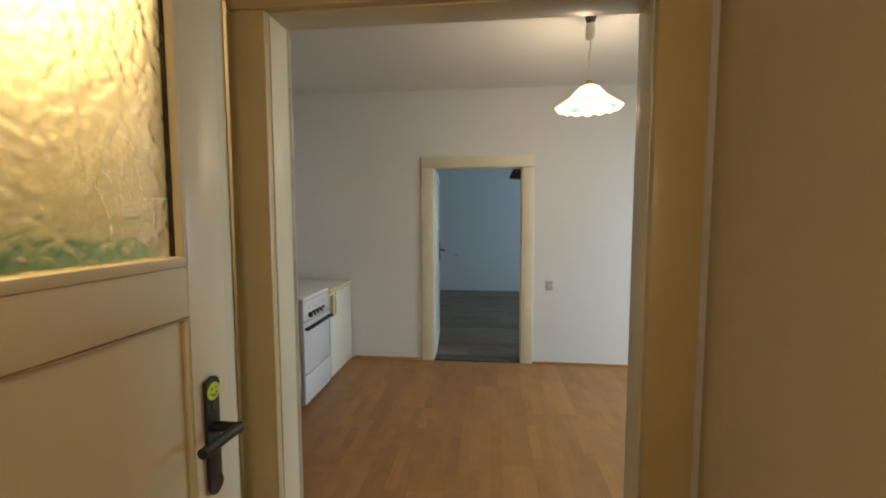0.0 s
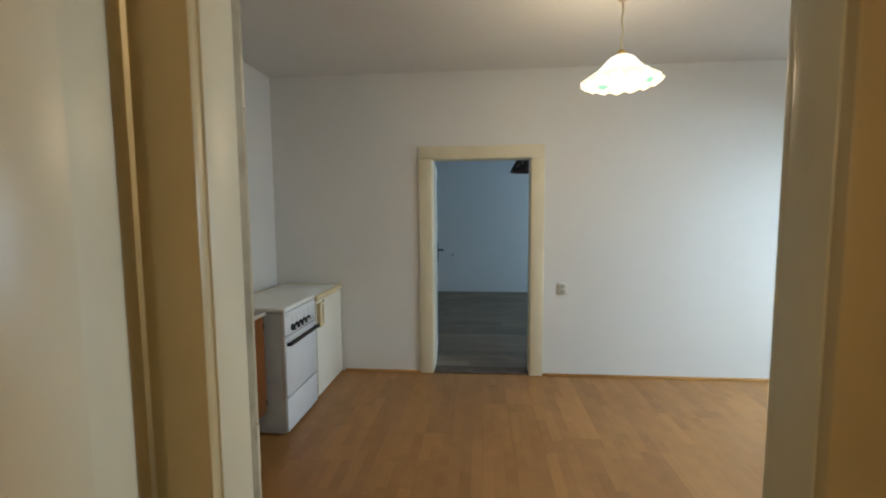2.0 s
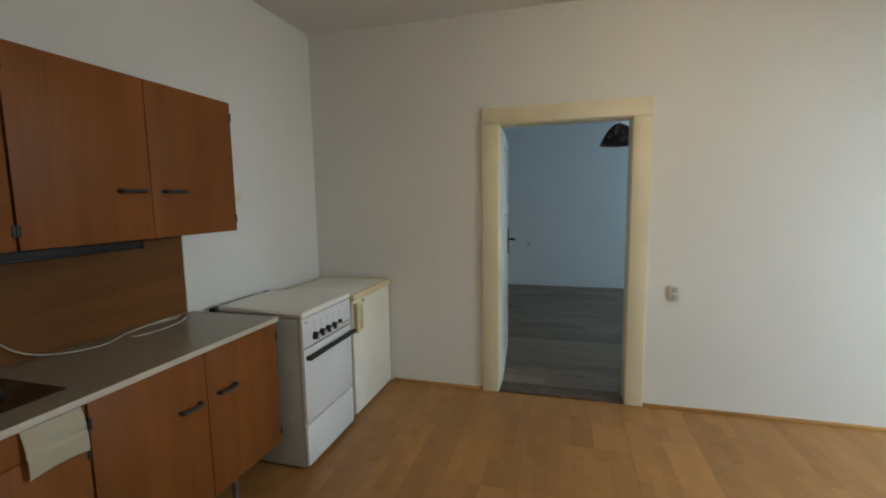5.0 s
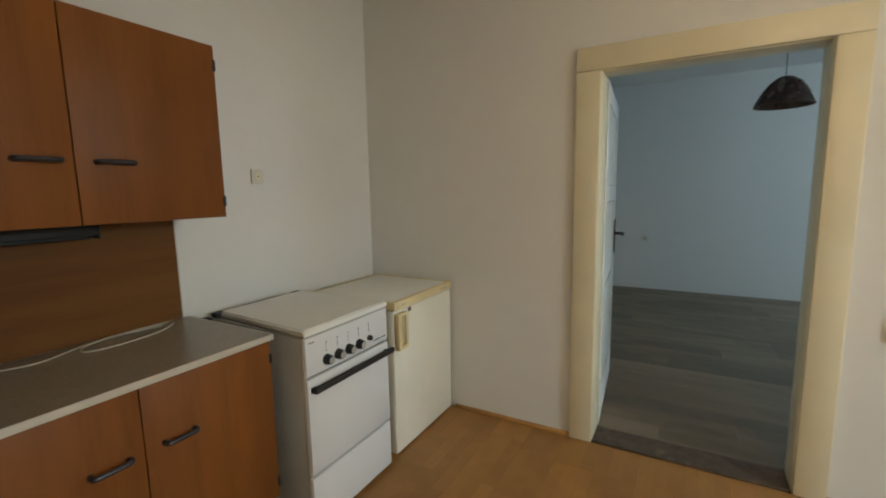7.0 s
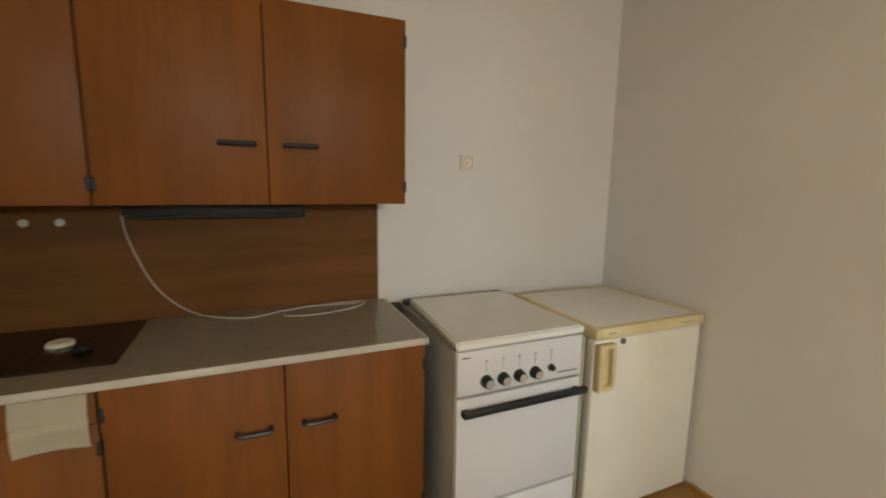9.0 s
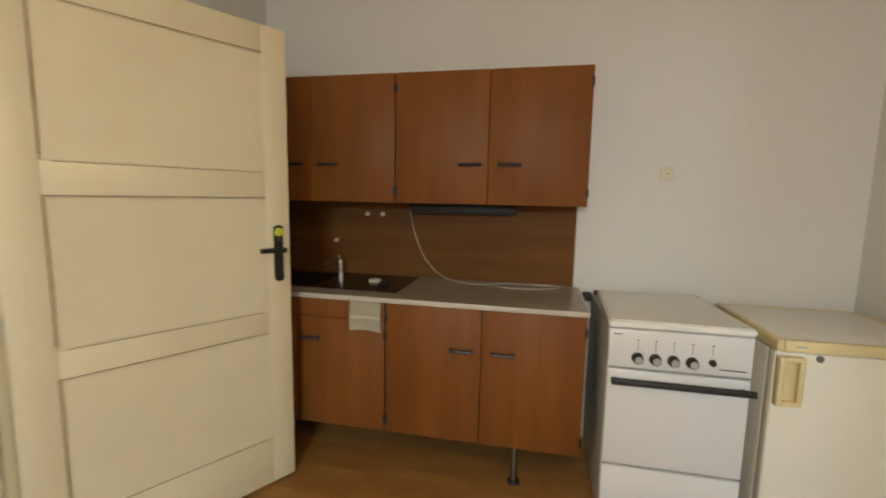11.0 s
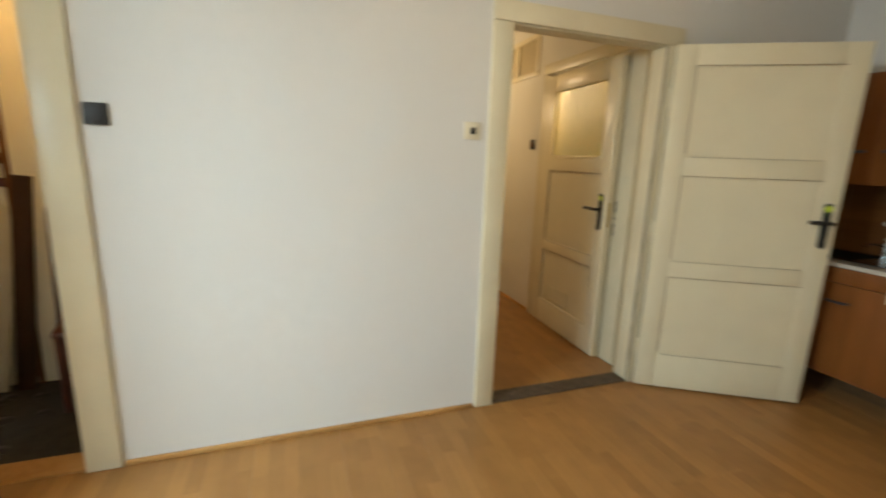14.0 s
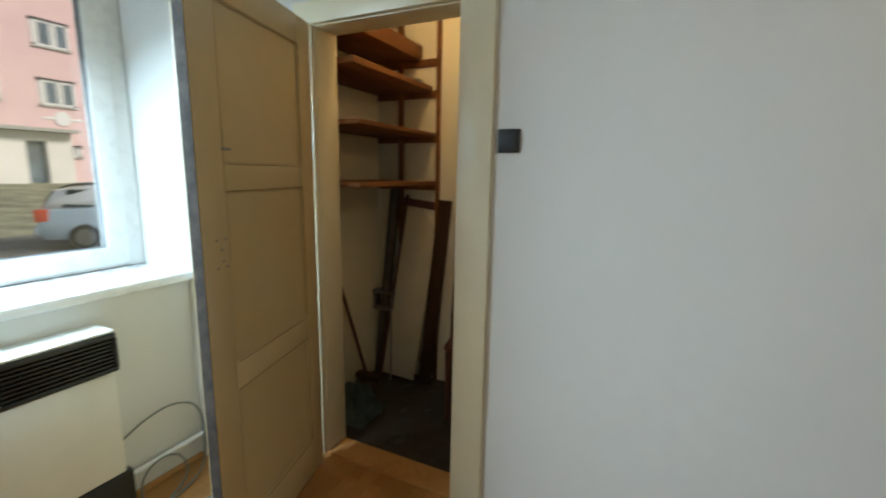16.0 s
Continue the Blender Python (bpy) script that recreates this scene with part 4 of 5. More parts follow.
part("frill", lathe([(0.150, 0.084), (0.168, 0.073), (0.183, 0.061), (0.193, 0.049), (0.199, 0.036)], 144, 0.012, 16), "frill", shade, "ruffled glass rim").visible_shadow = False
for a in (0.2, 1.9, 3.4, 4.35, 4.80):
    bm = bmesh.new()
    ca, sa = math.cos(a), math.sin(a)
    rows = []
    for i in range(9):
        u = i / 8 * 2 - 1
        hw = 0.017 * (1 - u * u)
        rows.append([bm.verts.new(((0.164 - 0.6 * v) * math.cos(a + u * 0.25), (0.164 - 0.6 * v) * math.sin(a + u * 0.25), 0.062 + v * 0.75 + u * u * 0.008)) for v in (-hw, 0, hw)])
    for p, q in zip(rows, rows[1:]):
        for j in range(2):
            bm.faces.new((p[j], p[j + 1], q[j + 1], q[j]))
    bmesh.ops.solidify(bm, geom=bm.faces[:], thickness=0.002)
    part("glass_leaf", bm, "leaf_green", shade, "green painted leaf").visible_shadow = False
part("bulb", lathe([(0.0, 0.19), (0.014, 0.185), (0.028, 0.15), (0.030, 0.125), (0.022, 0.10), (0.0, 0.09)], 20), "bulb", pl, "lit bulb").visible_shadow = False

p2 = thing("room_pendant", "unlit pendant lamp with a brown smoked shade", "lamp", pose(2.56, 5.5, 2.06))
part("cord", cyl(bmesh.new(), (0, 0, 0.235), (0, 0, 0.70), 0.004, n=8), "cable_dark", p2)
part("canopy", lathe([(0.0, 0.70), (0.04, 0.70), (0.036, 0.66), (0.0, 0.655)], 20), "cable_dark", p2)
bm = lathe([(0.03, 0.235), (0.06, 0.225), (0.11, 0.18), (0.155, 0.115), (0.19, 0.05), (0.208, 0.0)], 48, 0.003, 12)
bmesh.ops.solidify(bm, geom=bm.faces[:], thickness=0.003)
sh = part("shade", bm, "shade2", p2, "brown smoked glass shade")
for j in range(10):
    a = 2 * math.pi * j / 10
    bm = bmesh.new()
    hw = 0.17 if j % 2 else 0.12
    rows = []
    for i in range(5):
        r_, z_ = ((0.088, 0.2045), (0.114, 0.1800), (0.135, 0.1495), (0.158, 0.1170), (0.176, 0.0860))[i]
        w_ = hw * (1 - ((i - 2) / 2.4) ** 2)
        rows.append([bm.verts.new(((r_ + 0.003) * math.cos(a + w_ * u), (r_ + 0.003) * math.sin(a + w_ * u), z_ + 0.003)) for u in (-1, -0.4, 0.4, 1)])
    for p_, q_ in zip(rows, rows[1:]):
        for u in range(3):
            bm.faces.new((p_[u], p_[u + 1], q_[u + 1], q_[u]))
    bmesh.ops.solidify(bm, geom=bm.faces[:], thickness=0.002)
    part("glass_patch", bm, "shade_patch" if j % 2 else "shade_patch_dark", sh, "pale patch of the patterned glass" if j % 2 else "dark red patch of the patterned glass")
part("rim", lathe([(0.206, 0.004), (0.213, 0.0), (0.208, -0.006), (0.202, 0.0), (0.206, 0.004)], 48), "cab_edge", sh)
# the bulb in the hall is an unseen addition that brightens its walls
for nm, lb, loc in (("hall_fill_bulb", "unseen lit bulb on a cord, added to brighten the hall", (2.25, -2.30, 2.15)), ("bathroom_bulb", "bare lit bulb on a cord in the bathroom", (0.80, -0.24, 2.19)), ("pantry_bulb", "bare lit bulb in the pantry", (4.66, -0.26, 2.48))):
    t = thing(nm, lb, "lamp", pose(*loc))
    top = 0.15 if nm != "pantry_bulb" else 0.12
    if nm != "pantry_bulb":
        part("cord", cyl(bmesh.new(), (0, 0, 0.149), (0, 0, 2.63 - loc[2]), 0.004, n=8), "cable_dark", t, "short dark cord")
    part("holder", cyl(cyl(bmesh.new(), (0, 0, 0.03), (0, 0, top), 0.02), (0, 0, top - 0.012), (0, 0, top), 0.045), "plastic_w", t)
    part("glass", lathe([(0.0, 0.03), (0.016, 0.025), (0.03, -0.02), (0.028, -0.045), (0.015, -0.065), (0.0, -0.07)], 20), "bulb", t, "lit bulb").visible_shadow = False

# ---------------------------------------------------------------- window and heater
def window(name, y0, y1, label):
    t = tagged(new(name), label, "window", "", "structure")
    z0, z1 = 0.932, 2.298
    f, fb = 0.09, 0.03
    bm = bmesh.new()
    for c in ((y0, y0 + f, z0, z1), (y1 - f, y1, z0, z1), (y0 + f, y1 - f, z0, z0 + fb), (y0 + f, y1 - f, z1 - f, z1)):
        bx(bm, 5.915, 5.985, c[0], c[1], c[2], c[3], 0.004)
    part("window_frame", bm, "pvc", t)
    mid = (y0 + y1) / 2
    for a, b in ((y0 + f - 0.015, mid), (mid, y1 - f + 0.015)):
        bm = bmesh.new()
        g = 0.085
        c0, c1 = z0 + fb - 0.015, z1 - f + 0.015
        for c in ((a, a + g, c0, c1), (b - g, b, c0, c1), (a + g, b - g, c0, c0 + g), (a + g, b - g, c1 - g, c1)):
            bx(bm, 5.895, 5.955, c[0], c[1], c[2], c[3], 0.006)
        s = part("sash", bm, "pvc", t)
        bm = bmesh.new()
        for c in ((a + g - 0.003, a + g + 0.003, c0 + g, c1 - g), (b - g - 0.003, b - g + 0.003, c0 + g, c1 - g), (a + g, b - g, c0 + g - 0.003, c0 + g + 0.003), (a + g, b - g, c1 - g - 0.003, c1 - g + 0.003)):
            bx(bm, 5.905, 5.93, *c)
        part("gasket", bm, "gasket", s)
        part("pane", box(5.922, 5.926, a + g - 0.002, b - g + 0.002, c0 + g - 0.002, c1 - g + 0.002), "pane", s, "clear pane").visible_shadow = False
    part("window_sill", box(5.56, 5.914, y0 - 0.0, y1 + 0.0, 0.892, 0.930, 0.008), "pvc", t, "white inner sill board")
    return t


window("window_1", 0.287, 2.018, "white plastic two-sash window with a deep inner sill")
window("window_2", 4.452, 6.348, "white plastic two-sash window of the next room")

ht = thing("gas_heater", "cream gas convector heater with a black grille under the window", "heater")
part("body", box(5.47, 5.596, 0.68, 1.45, 0.217, 0.637, 0.006), "heater", ht)
bm = bmesh.new()
bx(bm, 5.455, 5.596, 0.672, 1.458, 0.765, 0.787, 0.006)
bx(bm, 5.455, 5.596, 0.672, 1.458, 0.638, 0.656, 0.004)
bx(bm, 5.455, 5.596, 0.672, 0.682, 0.656, 0.765)
bx(bm, 5.455, 5.596, 1.448, 1.458, 0.656, 0.765)
part("grille_frame", bm, "grille", ht, "black grille")
for i in range(7):
    part("grille_slat", box(5.462, 5.50, 0.683, 1.447, 0.661 + i * 0.015, 0.668 + i * 0.015), "grille", ht)
part("grille_back", box(5.52, 5.594, 0.683, 1.447, 0.657, 0.764), "grille", ht)
part("top_plate", box(5.458, 5.598, 0.674, 1.456, 0.788, 0.797, 0.003), "heater", ht, "cream top plate")
part("foot_bar", box(5.465, 5.59, 0.66, 1.46, 0.0, 0.216, 0.006), "grille", ht, "black base strip")

single("gas_pipe", tube(bmesh.new(), [(5.575, 0.29, 0.125), (5.575, 0.45, 0.122), (5.575, 0.655, 0.115)], 0.013, 12), "pvc", "white painted gas pipe along the foot of the wall", "pipe")
bm = tube(bmesh.new(), [(5.56, 0.64, 0.30), (5.53, 0.56, 0.36), (5.52, 0.45, 0.38), (5.54, 0.33, 0.31), (5.55, 0.30, 0.16), (5.52, 0.33, 0.012), (5.46, 0.42, 0.008), (5.42, 0.56, 0.008), (5.47, 0.64, 0.02), (5.53, 0.61, 0.10), (5.54, 0.53, 0.15), (5.53, 0.44, 0.13), (5.50, 0.42, 0.04), (5.46, 0.50, 0.008), (5.42, 0.62, 0.008), (5.36, 0.60, 0.008), (5.30, 0.48, 0.008), (5.26, 0.35, 0.008)], 0.0045, 8)
single("loose_cable", bm, "cable_grey", "loose grey-green coiled cable on the floor beside the heater", "cable")

# ---------------------------------------------------------------- pantry
st = thing("pantry_shelves", "brown wooden shelves with posts and battens in the pantry", "shelf")
for x, z, d in ((5.05, 2.055, 0.085), (4.975, 1.872, 0.03), (4.95, 1.605, 0.022), (4.95, 1.312, 0.024)):
    bd = part("shelf_board", box(x, 5.38, -0.935, -0.15, z, z + d, 0.003), "shelf", st)
    part("batten", box(4.93, 5.38, -0.948, -0.936, z - 0.035, z + 0.01, 0.002), "shelf", bd)
part("shelf_board", box(5.05, 5.38, -0.935, -0.15, 2.33, 2.355, 0.003), "shelf", st)
part("batten", box(4.93, 5.38, -0.948, -0.936, 2.29, 2.34, 0.002), "shelf", st)
part("post", box(4.925, 4.950, -0.949, -0.925, 0.0, 2.42, 0.003), "shelf", st)
part("post", box(5.185, 5.218, -0.949, -0.925, 0.0, 2.42, 0.003), "shelf", st)
for z in (1.338, 1.904):
    single("paper_label", box(4.951, 5.0, -0.78, -0.70, z, z + 0.002), "paper", "small white paper scrap lying on a pantry shelf", "paper", False)

m = Matrix.Translation((5.165, -0.83, 0.002)) @ pose(0, 0, 0, 5.5, -7, 8)
pb = thing("ironing_board", "pale narrow board with a dark frame leaning in the pantry corner", "board", m)
bm = box(-0.115, 0.115, -0.010, 0.010, 0.02, 1.22, 0.006)
part("board", bm, "board", pb)
part("edge", box(0.116, 0.135, -0.014, 0.014, 0.0, 1.24, 0.003), "dark_wood", pb, "dark wooden edge")
part("cross_bar", box(-0.13, 0.135, 0.0105, 0.03, 1.17, 1.22, 0.003), "dark_wood", pb, "dark wooden bar")
bd = single("leaning_plank", box(-0.045, 0.045, -0.011, 0.011, 0, 1.22, 0.003), "dark_plank", "dark brown plank leaning on the pantry wall", "plank", m=Matrix.Translation((4.975, -0.86, 0.003)) @ pose(0, 0, 0, 3.6, -4.6, 3))
bd = single("leaning_plank", box(-0.03, 0.03, -0.009, 0.009, 0, 1.05, 0.003), "dark_wood", "dark red plank leaning on the pantry wall", "plank", m=Matrix.Translation((4.76, -0.83, 0.003)) @ pose(0, 0, 0, 4.5, 0.5, -6))

pole = thing("metal_stand", "dull metal pole with a clamp leaning in the pantry corner", "stand")
part("pole", cyl(bmesh.new(), (5.345, -0.88, 0.01), (5.225, -0.905, 1.28), 0.034), "dark_metal", pole)
bm = bx(box(5.205, 5.375, -0.92, -0.84, 0.575, 0.60, 0.006), 5.225, 5.37, -0.92, -0.84, 0.465, 0.487, 0.006)
bx(bm, 5.352, 5.372, -0.91, -0.85, 0.48, 0.58)
bx(bm, 5.215, 5.23, -0.91, -0.85, 0.48, 0.58)
part("clamp", bm, "steel", pole, "metal clamp")
part("rod", cyl(bmesh.new(), (5.19, -0.78, 0.01), (5.215, -0.83, 0.57), 0.006), "steel", pole)

br = thing("broom", "worn broom with a wooden stick leaning in the pantry", "broom")
part("stick", cyl(bmesh.new(), (5.26, -0.61, 0.10), (5.345, -0.42, 0.86), 0.011), "dark_wood", br)
part("head", box(5.16, 5.34, -0.65, -0.59, 0.075, 0.115, 0.01), "dark_plank", br)
bm = bmesh.new()
rnd = random.Random(4)
for i in range(120):
    x, y = rnd.uniform(5.165, 5.335), rnd.uniform(-0.645, -0.595)
    cyl(bm, (x + rnd.uniform(-0.02, 0.02), y + rnd.uniform(-0.02, 0.02), 0.001), (x, y, 0.078), 0.0028, n=4)
part("bristles", bm, "bristle", br, "splayed bristles")

bm = bmesh.new()
N = 22
g = [[None] * N for _ in range(N)]
for i in range(N):
    for j in range(N):
        u, v = i / (N - 1), j / (N - 1)
        e = math.sin(math.pi * u) * math.sin(math.pi * v)
        hgt = 0.27 * e * (0.6 + 0.8 * noise.noise(Vector((u * 4, v * 4, 2)))) + 0.02 * e
        g[i][j] = bm.verts.new((5.03 + 0.27 * u + 0.02 * noise.noise(Vector((v * 5, u, 0))), -0.50 + 0.27 * v + 0.03 * noise.noise(Vector((u * 5, 9, 0))), 0.003 + max(hgt, 0.0)))
for i in range(N - 1):
    for j in range(N - 1):
        bm.faces.new((g[i][j], g[i + 1][j], g[i + 1][j + 1], g[i][j + 1]))
bmesh.ops.solidify(bm, geom=bm.faces[:], thickness=0.002)
single("floor_cloth", bm, "rag", "crumpled blue-green cloth on the pantry floor", "cloth")

ch = thing("pantry_chair", "dark red wooden chair standing in the pantry", "chair", pose(4.53, -0.74, 0, 0, 0, 12))
part("seat", box(-0.19, 0.19, -0.17, 0.19, 0.42, 0.45, 0.012), "dark_wood", ch)
for x in (-0.165, 0.165):
    part("leg", cyl(bmesh.new(), (x, 0.165, 0), (x, 0.165, 0.42), 0.016, 0.019), "dark_wood", ch)
    part("leg", tube(bmesh.new(), [(x, -0.17, 0), (x, -0.155, 0.45), (x, -0.19, 0.92)], 0.017, 10), "dark_wood", ch)
part("backrest", box(-0.17, 0.17, -0.195, -0.175, 0.76, 0.90, 0.008), "dark_wood", ch)
part("stretcher", box(-0.16, 0.16, 0.155, 0.175, 0.18, 0.205, 0.004), "dark_wood", ch)
rnd = random.Random(9)
for i in range(7):
    x, y, s = rnd.uniform(4.5, 5.1), rnd.uniform(-0.78, -0.2), rnd.uniform(0.025, 0.05)
    single("debris_scrap", lathe([(0, s * 0.4), (s * 0.7, s * 0.35), (s, s * 0.12), (s * 0.8, 0.0), (0, 0)], 9, s * 0.15, 3), "black", "dark crumpled scrap lying on the pantry floor", "scrap", m=pose(x, y, 0.001, 0, 0, i * 50), group="scraps on the pantry floor")

# ---------------------------------------------------------------- outside
bm = bmesh.new()
cols = [-1500, -60, 6.0, 12, 20, 24, 30, 36, 60, 250, 1500]
hts = [-0.64, -0.64, -0.64, -0.64, -0.63, -0.35, 0.1, 0.4, 0.5, 0.5, 0.5]
ys = [-1500, -200, -60, -20, -8, 0, 8, 20, 60, 200, 1500]
vs = [[bm.verts.new((x, y, z)) for y in ys] for x, z in zip(cols, hts)]
for p, q in zip(vs, vs[1:]):
    for j in range(len(ys) - 1):
        bm.faces.new((p[j], q[j], q[j + 1], p[j + 1]))
fixed("ground", bm, "grass", "pale winter grass rising to the building opposite", "ground", True)
fixed("pavement", box(13.0, 20.0, -60, 60, -0.66, -0.615), "asphalt", "grey wet parking strip in front of the window", "pavement")

hs = thing("apartment_building", "pink rendered apartment building with a pale entrance porch", "building", pose(36.0, -12.0, 0.38))
part("wall", box(0, 10, -16, 20, 0, 13.5), "pink", hs)
part("roof", box(-0.4, 10.4, -16.4, 20.4, 13.5, 13.8, 0.05), "facade_white", hs)


def far_window(y, z, w=2.0, h=1.6):
    f = part("window", bx(bx(bx(bx(box(-0.05, 0.02, y - w / 2, y - w / 2 + 0.12, z, z + h), -0.05, 0.02, y + w / 2 - 0.12, y + w / 2, z, z + h), -0.05, 0.02, y - w / 2, y + w / 2, z, z + 0.12), -0.05, 0.02, y - w / 2, y + w / 2, z + h - 0.12, z + h), -0.05, 0.02, y - 0.05, y + 0.05, z, z + h), "pvc", hs, "white framed window")
    part("pane", box(-0.012, 0.0, y - w / 2 + 0.1, y + w / 2 - 0.1, z + 0.1, z + h - 0.1), "window_dark", f)
    part("lintel", box(-0.10, 0.0, y - w / 2 - 0.06, y + w / 2 + 0.06, z + h + 0.001, z + h + 0.10), "lintel", f, "dark lintel strip")
    part("sill", box(-0.14, 0.0, y - w / 2 - 0.06, y + w / 2 + 0.06, z - 0.09, z - 0.001), "side_grey", f, "grey sill")
    for c in (-0.12, 0.36):
        part("curtain", box(-0.022, -0.0125, y + c * w - 0.05 * w, y + c * w + 0.05 * w, z + 0.12, z + h - 0.12), "facade_white", f, "pale curtain")


for z in (4.5, 7.75, 11.0):
    for y in (-11.0, -7.6, -4.1, -0.65, 2.8, 6.3, 9.8, 13.3, 16.8):
        far_window(y, z, 1.75, 1.4)
far_window(-1.2, 1.55, 0.6, 0.6)
part("porch", bx(bx(box(-0.5, 0.0, -0.85, 0.4, 0, 2.9), -0.5, 0.0, 1.35, 5.5, 0, 2.9), -0.5, 0.0, 0.4, 1.35, 2.4, 2.9), "facade_white", hs, "pale rendered entrance surround")
bm = bmesh.new()
cyl(bm, (-0.08, -0.75, 3.78), (0.0, -0.75, 3.78), 0.42, n=28)
for y0, y1 in ((-1.75, -1.15), (-0.35, 0.25)):
    bx(bm, -0.06, 0.0, y0, y1, 3.68, 3.82, 0.03, 1)
part("relief", bm, "pvc", hs, "white round relief with side bars")
part("canopy", box(-1.3, 0.0, -0.95, 5.6, 2.92, 3.10), "side_grey", hs, "flat grey canopy")
part("entrance_door", box(-0.1, 0.0, 0.42, 1.33, 0.0, 2.38), "window_dark", hs, "dark glazed entrance door")



def lofted(stations, sections):
    """A closed hull through cross-sections: stations x, each with (half width, bottom, top, top half width)."""
    bm = bmesh.new()
    rings = []
    for x, (hw, z0, z1, tw) in zip(stations, sections):
        zm = z0 + (z1 - z0) * 0.55
        pts = [(-hw * 0.92, z0), (hw * 0.92, z0), (hw, z0 + 0.10), (hw, zm), (tw, z1 - 0.03), (tw * 0.88, z1), (-tw * 0.88, z1), (-tw, z1 - 0.03), (-hw, zm), (-hw, z0 + 0.10)]
        rings.append([bm.verts.new((x, y, z)) for y, z in pts])
    for p, q in zip(rings, rings[1:]):
        for j in range(len(p)):
            k = (j + 1) % len(p)
            bm.faces.new((p[j], p[k], q[k], q[j]))
    bm.faces.new(rings[0][::-1])
    bm.faces.new(rings[-1])
    bmesh.ops.bevel(bm, geom=bm.edges[:], offset=0.015, segments=2, affect="EDGES")
    return bm


car = thing("parked_car", "pale blue and silver estate car parked outside the window", "car", pose(16.2, -5.70, -0.615, 0, 0, -118))
part("body", lofted((-2.2, -2.1, -1.4, 0.0, 1.1, 1.8, 2.15), ((0.78, 0.40, 0.92, 0.74), (0.85, 0.28, 1.00, 0.80), (0.87, 0.24, 1.02, 0.83), (0.88, 0.22, 1.00, 0.84), (0.87, 0.24, 0.97, 0.80), (0.84, 0.28, 0.86, 0.70), (0.72, 0.36, 0.70, 0.60))), "car_blue", car, "pale blue bodywork")
cabin = part("cabin", lofted((-2.05, -1.85, -1.2, -0.2, 0.35, 1.15), ((0.70, 0.96, 1.10, 0.66), (0.78, 0.97, 1.42, 0.60), (0.80, 0.97, 1.52, 0.62), (0.80, 0.97, 1.52, 0.62), (0.79, 0.96, 1.46, 0.60), (0.74, 0.94, 1.02, 0.66))), "car", car, "silver roof and pillars with sky reflection in the colour")
for s in (1, -1):
    for a, b_, t0, t1 in ((-1.72, -1.12, -1.60, -1.12), (-1.05, -0.28, -1.05, -0.28), (-0.21, 0.62, -0.21, 0.30)):
        bm = bmesh.new()
        q = [(a, 0.812 * s, 1.04), (b_, 0.812 * s, 1.04), (t1, 0.655 * s, 1.45), (t0, 0.655 * s, 1.45)]
        vs_ = [bm.verts.new(p) for p in q] + [bm.verts.new((p[0], p[1] - 0.05 * s, p[2])) for p in q]
        for f4 in ((0, 1, 2, 3), (7, 6, 5, 4), (0, 4, 5, 1), (1, 5, 6, 2), (2, 6, 7, 3), (3, 7, 4, 0)):
            bm.faces.new([vs_[i] for i in f4])
        part("side_window", bm, "car_glass", car)
    part("wing_mirror", box(0.66, 0.80, *sorted((0.84 * s, 1.0 * s)), 0.98, 1.12, 0.03), "car_blue", car)
    part("roof_rail", tube(bmesh.new(), [(-1.75, 0.57 * s, 1.48), (-1.5, 0.57 * s, 1.57), (0.0, 0.57 * s, 1.57), (0.3, 0.57 * s, 1.48)], 0.018, 8), "black", car, "black roof rail")
bm = bmesh.new()
q = [(-2.075, -0.62, 1.08), (-2.075, 0.62, 1.08), (-1.885, 0.54, 1.42), (-1.885, -0.54, 1.42)]
vs_ = [bm.verts.new(p) for p in q] + [bm.verts.new((p[0] + 0.06, p[1], p[2])) for p in q]
for f4 in ((0, 1, 2, 3), (7, 6, 5, 4), (0, 4, 5, 1), (1, 5, 6, 2), (2, 6, 7, 3), (3, 7, 4, 0)):
    bm.faces.new([vs_[i] for i in f4])
part("rear_window", bm, "car_glass", car, "dark rear window")
part("bumper", box(-2.26, -2.08, -0.80, 0.80, 0.38, 0.60, 0.05), "car_blue", car)
part("number_plate", box(-2.268, -2.255, -0.26, 0.26, 0.45, 0.56), "pvc", car, "white number plate")
for y in (-0.74, 0.74):
    part("tail_light", box(-2.235, -1.98, y - 0.11, y + 0.11, 0.70, 1.0, 0.03), "tail", car, "red tail light")
for x in (-1.35, 1.30):
    for y in (-0.80, 0.80):
        wl = part("wheel", cyl(bmesh.new(), (x, y - 0.11, 0.31), (x, y + 0.11, 0.31), 0.31, n=28), "tyre", car, "black tyre")
        part("rim", cyl(bmesh.new(), (x, y - 0.115, 0.31), (x, y + 0.115, 0.31), 0.20, n=20), "steel", wl, "steel rim")

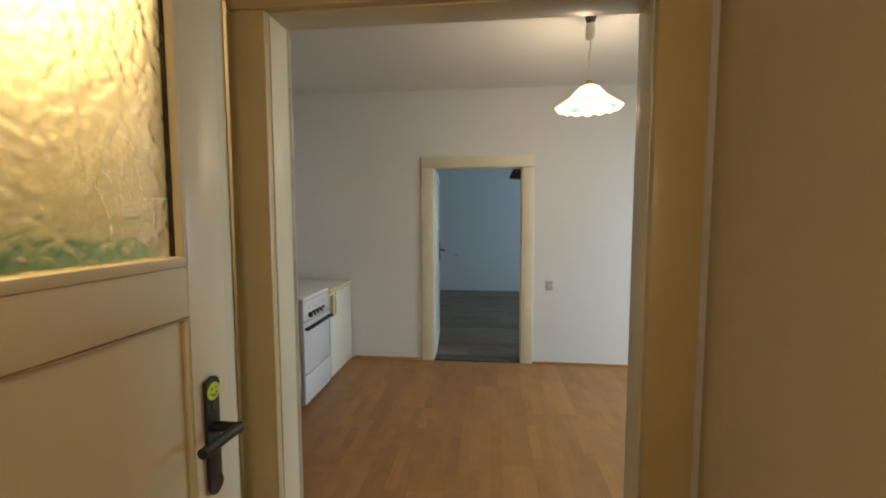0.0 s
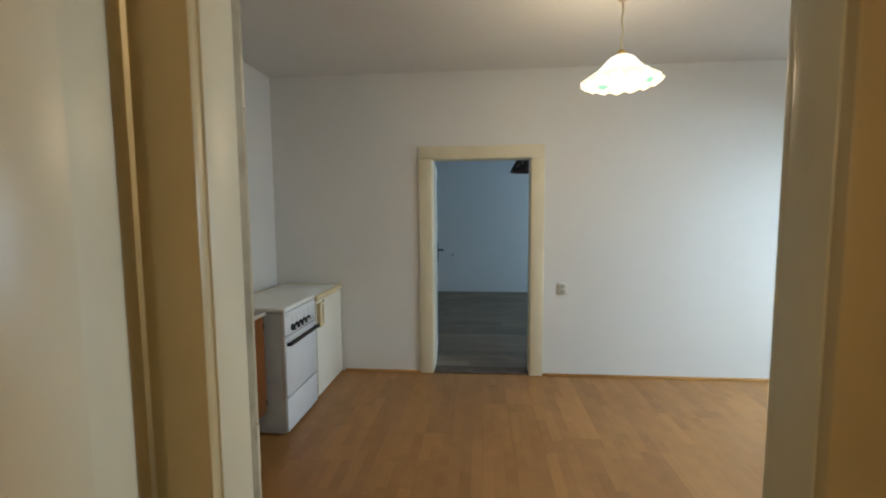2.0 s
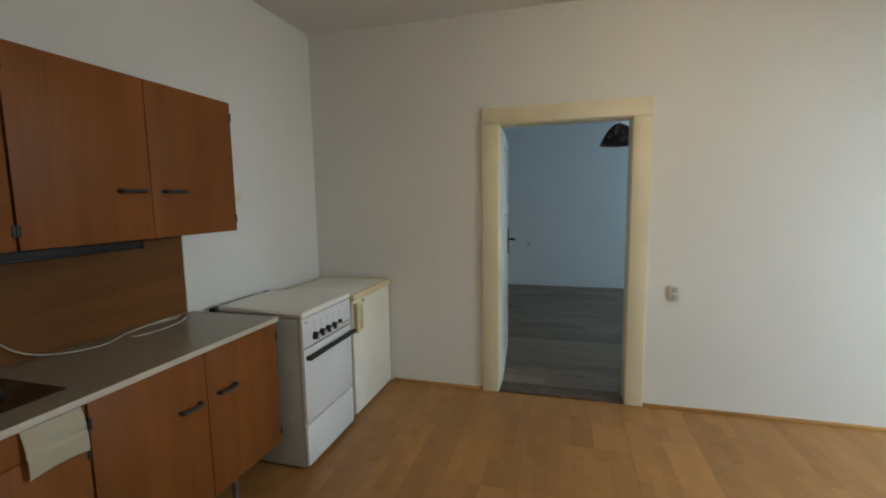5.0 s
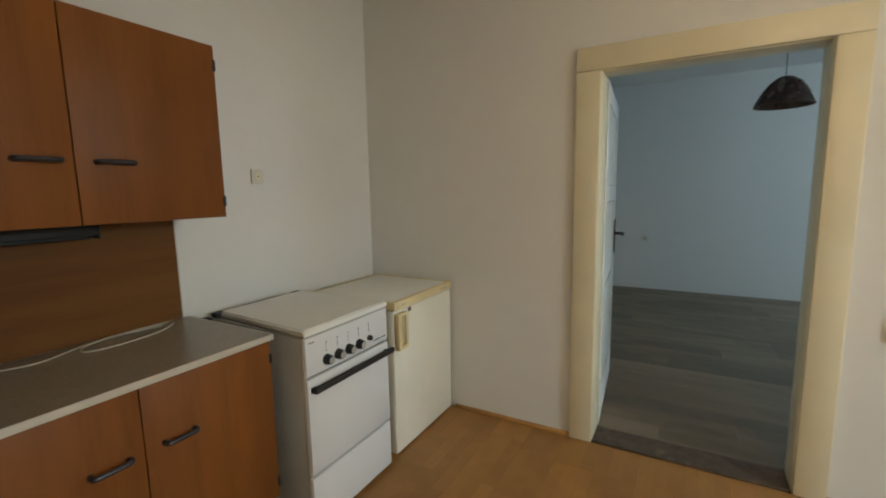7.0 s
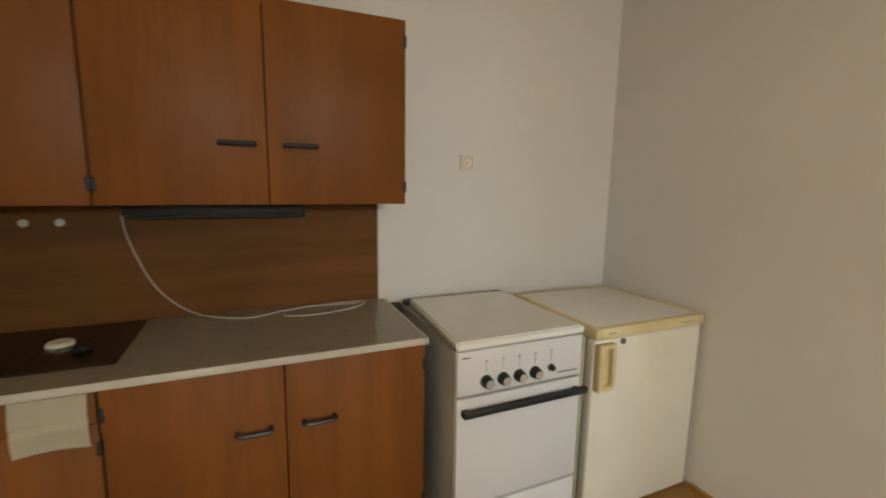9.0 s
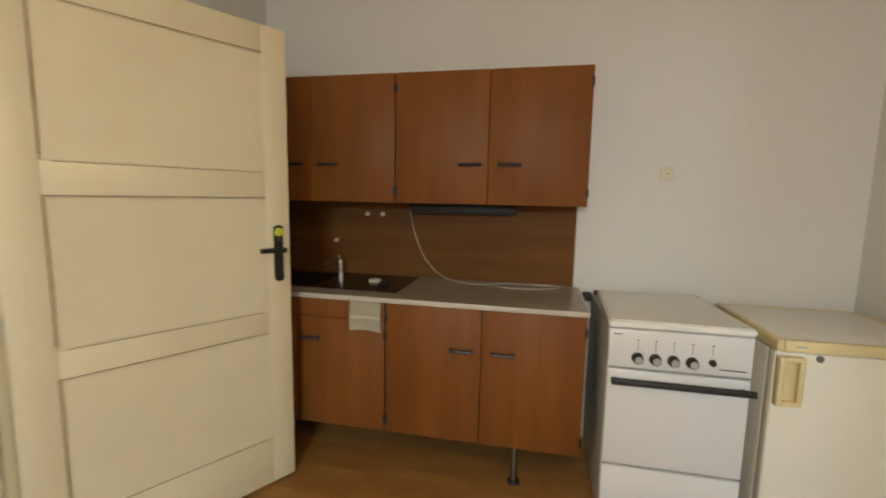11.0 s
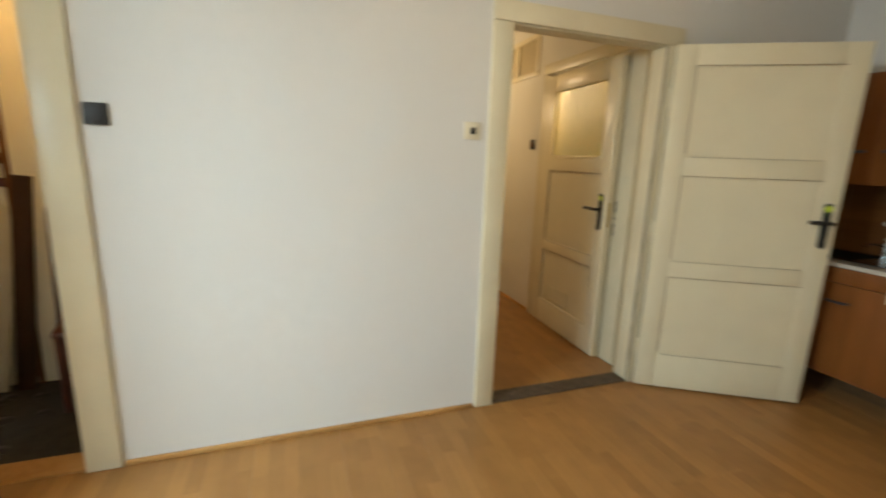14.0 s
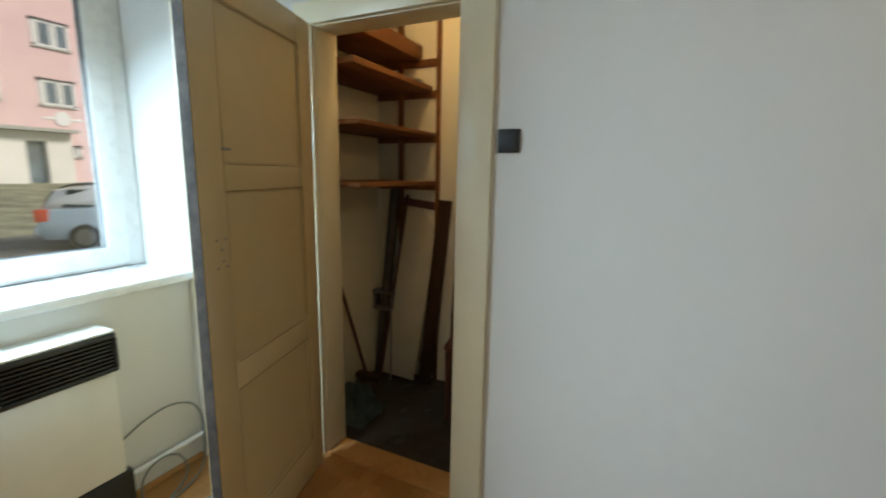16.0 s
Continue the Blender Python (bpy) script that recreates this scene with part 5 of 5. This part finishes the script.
# ---------------------------------------------------------------- skirting and boards of the floors
sb = tagged(new("baseboard"), "narrow beech quarter-round skirting along the walls", "baseboard", "", "structure")


def skirting(x0, x1, y0, y1):
    part("skirting", box(x0, x1, y0, y1, -0.002, 0.022, 0.005), "beech", sb)


skirting(0.65, 1.374, 3.137, 3.155)
skirting(2.50, 5.6, 3.137, 3.155)
skirting(2.572, 4.24, 0.0, 0.018)
skirting(0.0, 1.385, 0.0, 0.018)
skirting(5.582, 5.6, 0.29, 3.13)
skirting(1.43, 1.445, -3.18, -1.34)
skirting(2.585, 2.60, -3.18, -0.122)

BOARDS = {}


def boards(floor, x0, x1, y0, y1, along_y, width, length, material, seed):
    """Laminate boards as parts of a floor, laid in staggered rows; alike boards share a mesh."""
    r = random.Random(seed)
    u0, u1, v0, v1 = (x0, x1, y0, y1) if along_y else (y0, y1, x0, x1)
    u = u0
    while u < u1 - 0.01:
        w = min(width, u1 - u)
        v = v0 - r.choice((0.0, 0.3, 0.6, 0.9)) * length
        while v < v1 - 0.01:
            a, b = max(v, v0), min(v + length, v1)
            v += length
            if b - a < 0.01:
                continue
            key = (material, along_y, round(w, 3), round(b - a, 3))
            if key not in BOARDS:
                g = 0.0004
                s = (w, b - a) if along_y else (b - a, w)
                BOARDS[key] = mesh_of("board", box(g, s[0] - g, g, s[1] - g, -0.010, 0.0), material)
            o = new("board", BOARDS[key])
            o.parent = floor
            o.location = (u, a, 0) if along_y else (a, u, 0)
        u += width


fl = tagged(new("floor_kitchen"), "orange beech strip laminate floor, worn", "floor", "", "structure")
boards(fl, 0.0, 5.6, 0.0, 3.15, True, 0.195, 1.2, "floor", 3)
fl = tagged(new("floor_hall"), "orange beech strip laminate floor of the hall", "floor", "", "structure")
boards(fl, 1.43, 2.60, -3.2, -0.10, True, 0.195, 1.2, "floor", 5)
fl = tagged(new("floor_room"), "grey brown laminate floor of the next room", "floor", "", "structure")
boards(fl, 0.0, 5.6, 3.30, 7.35, False, 0.195, 1.3, "floor_grey", 7)
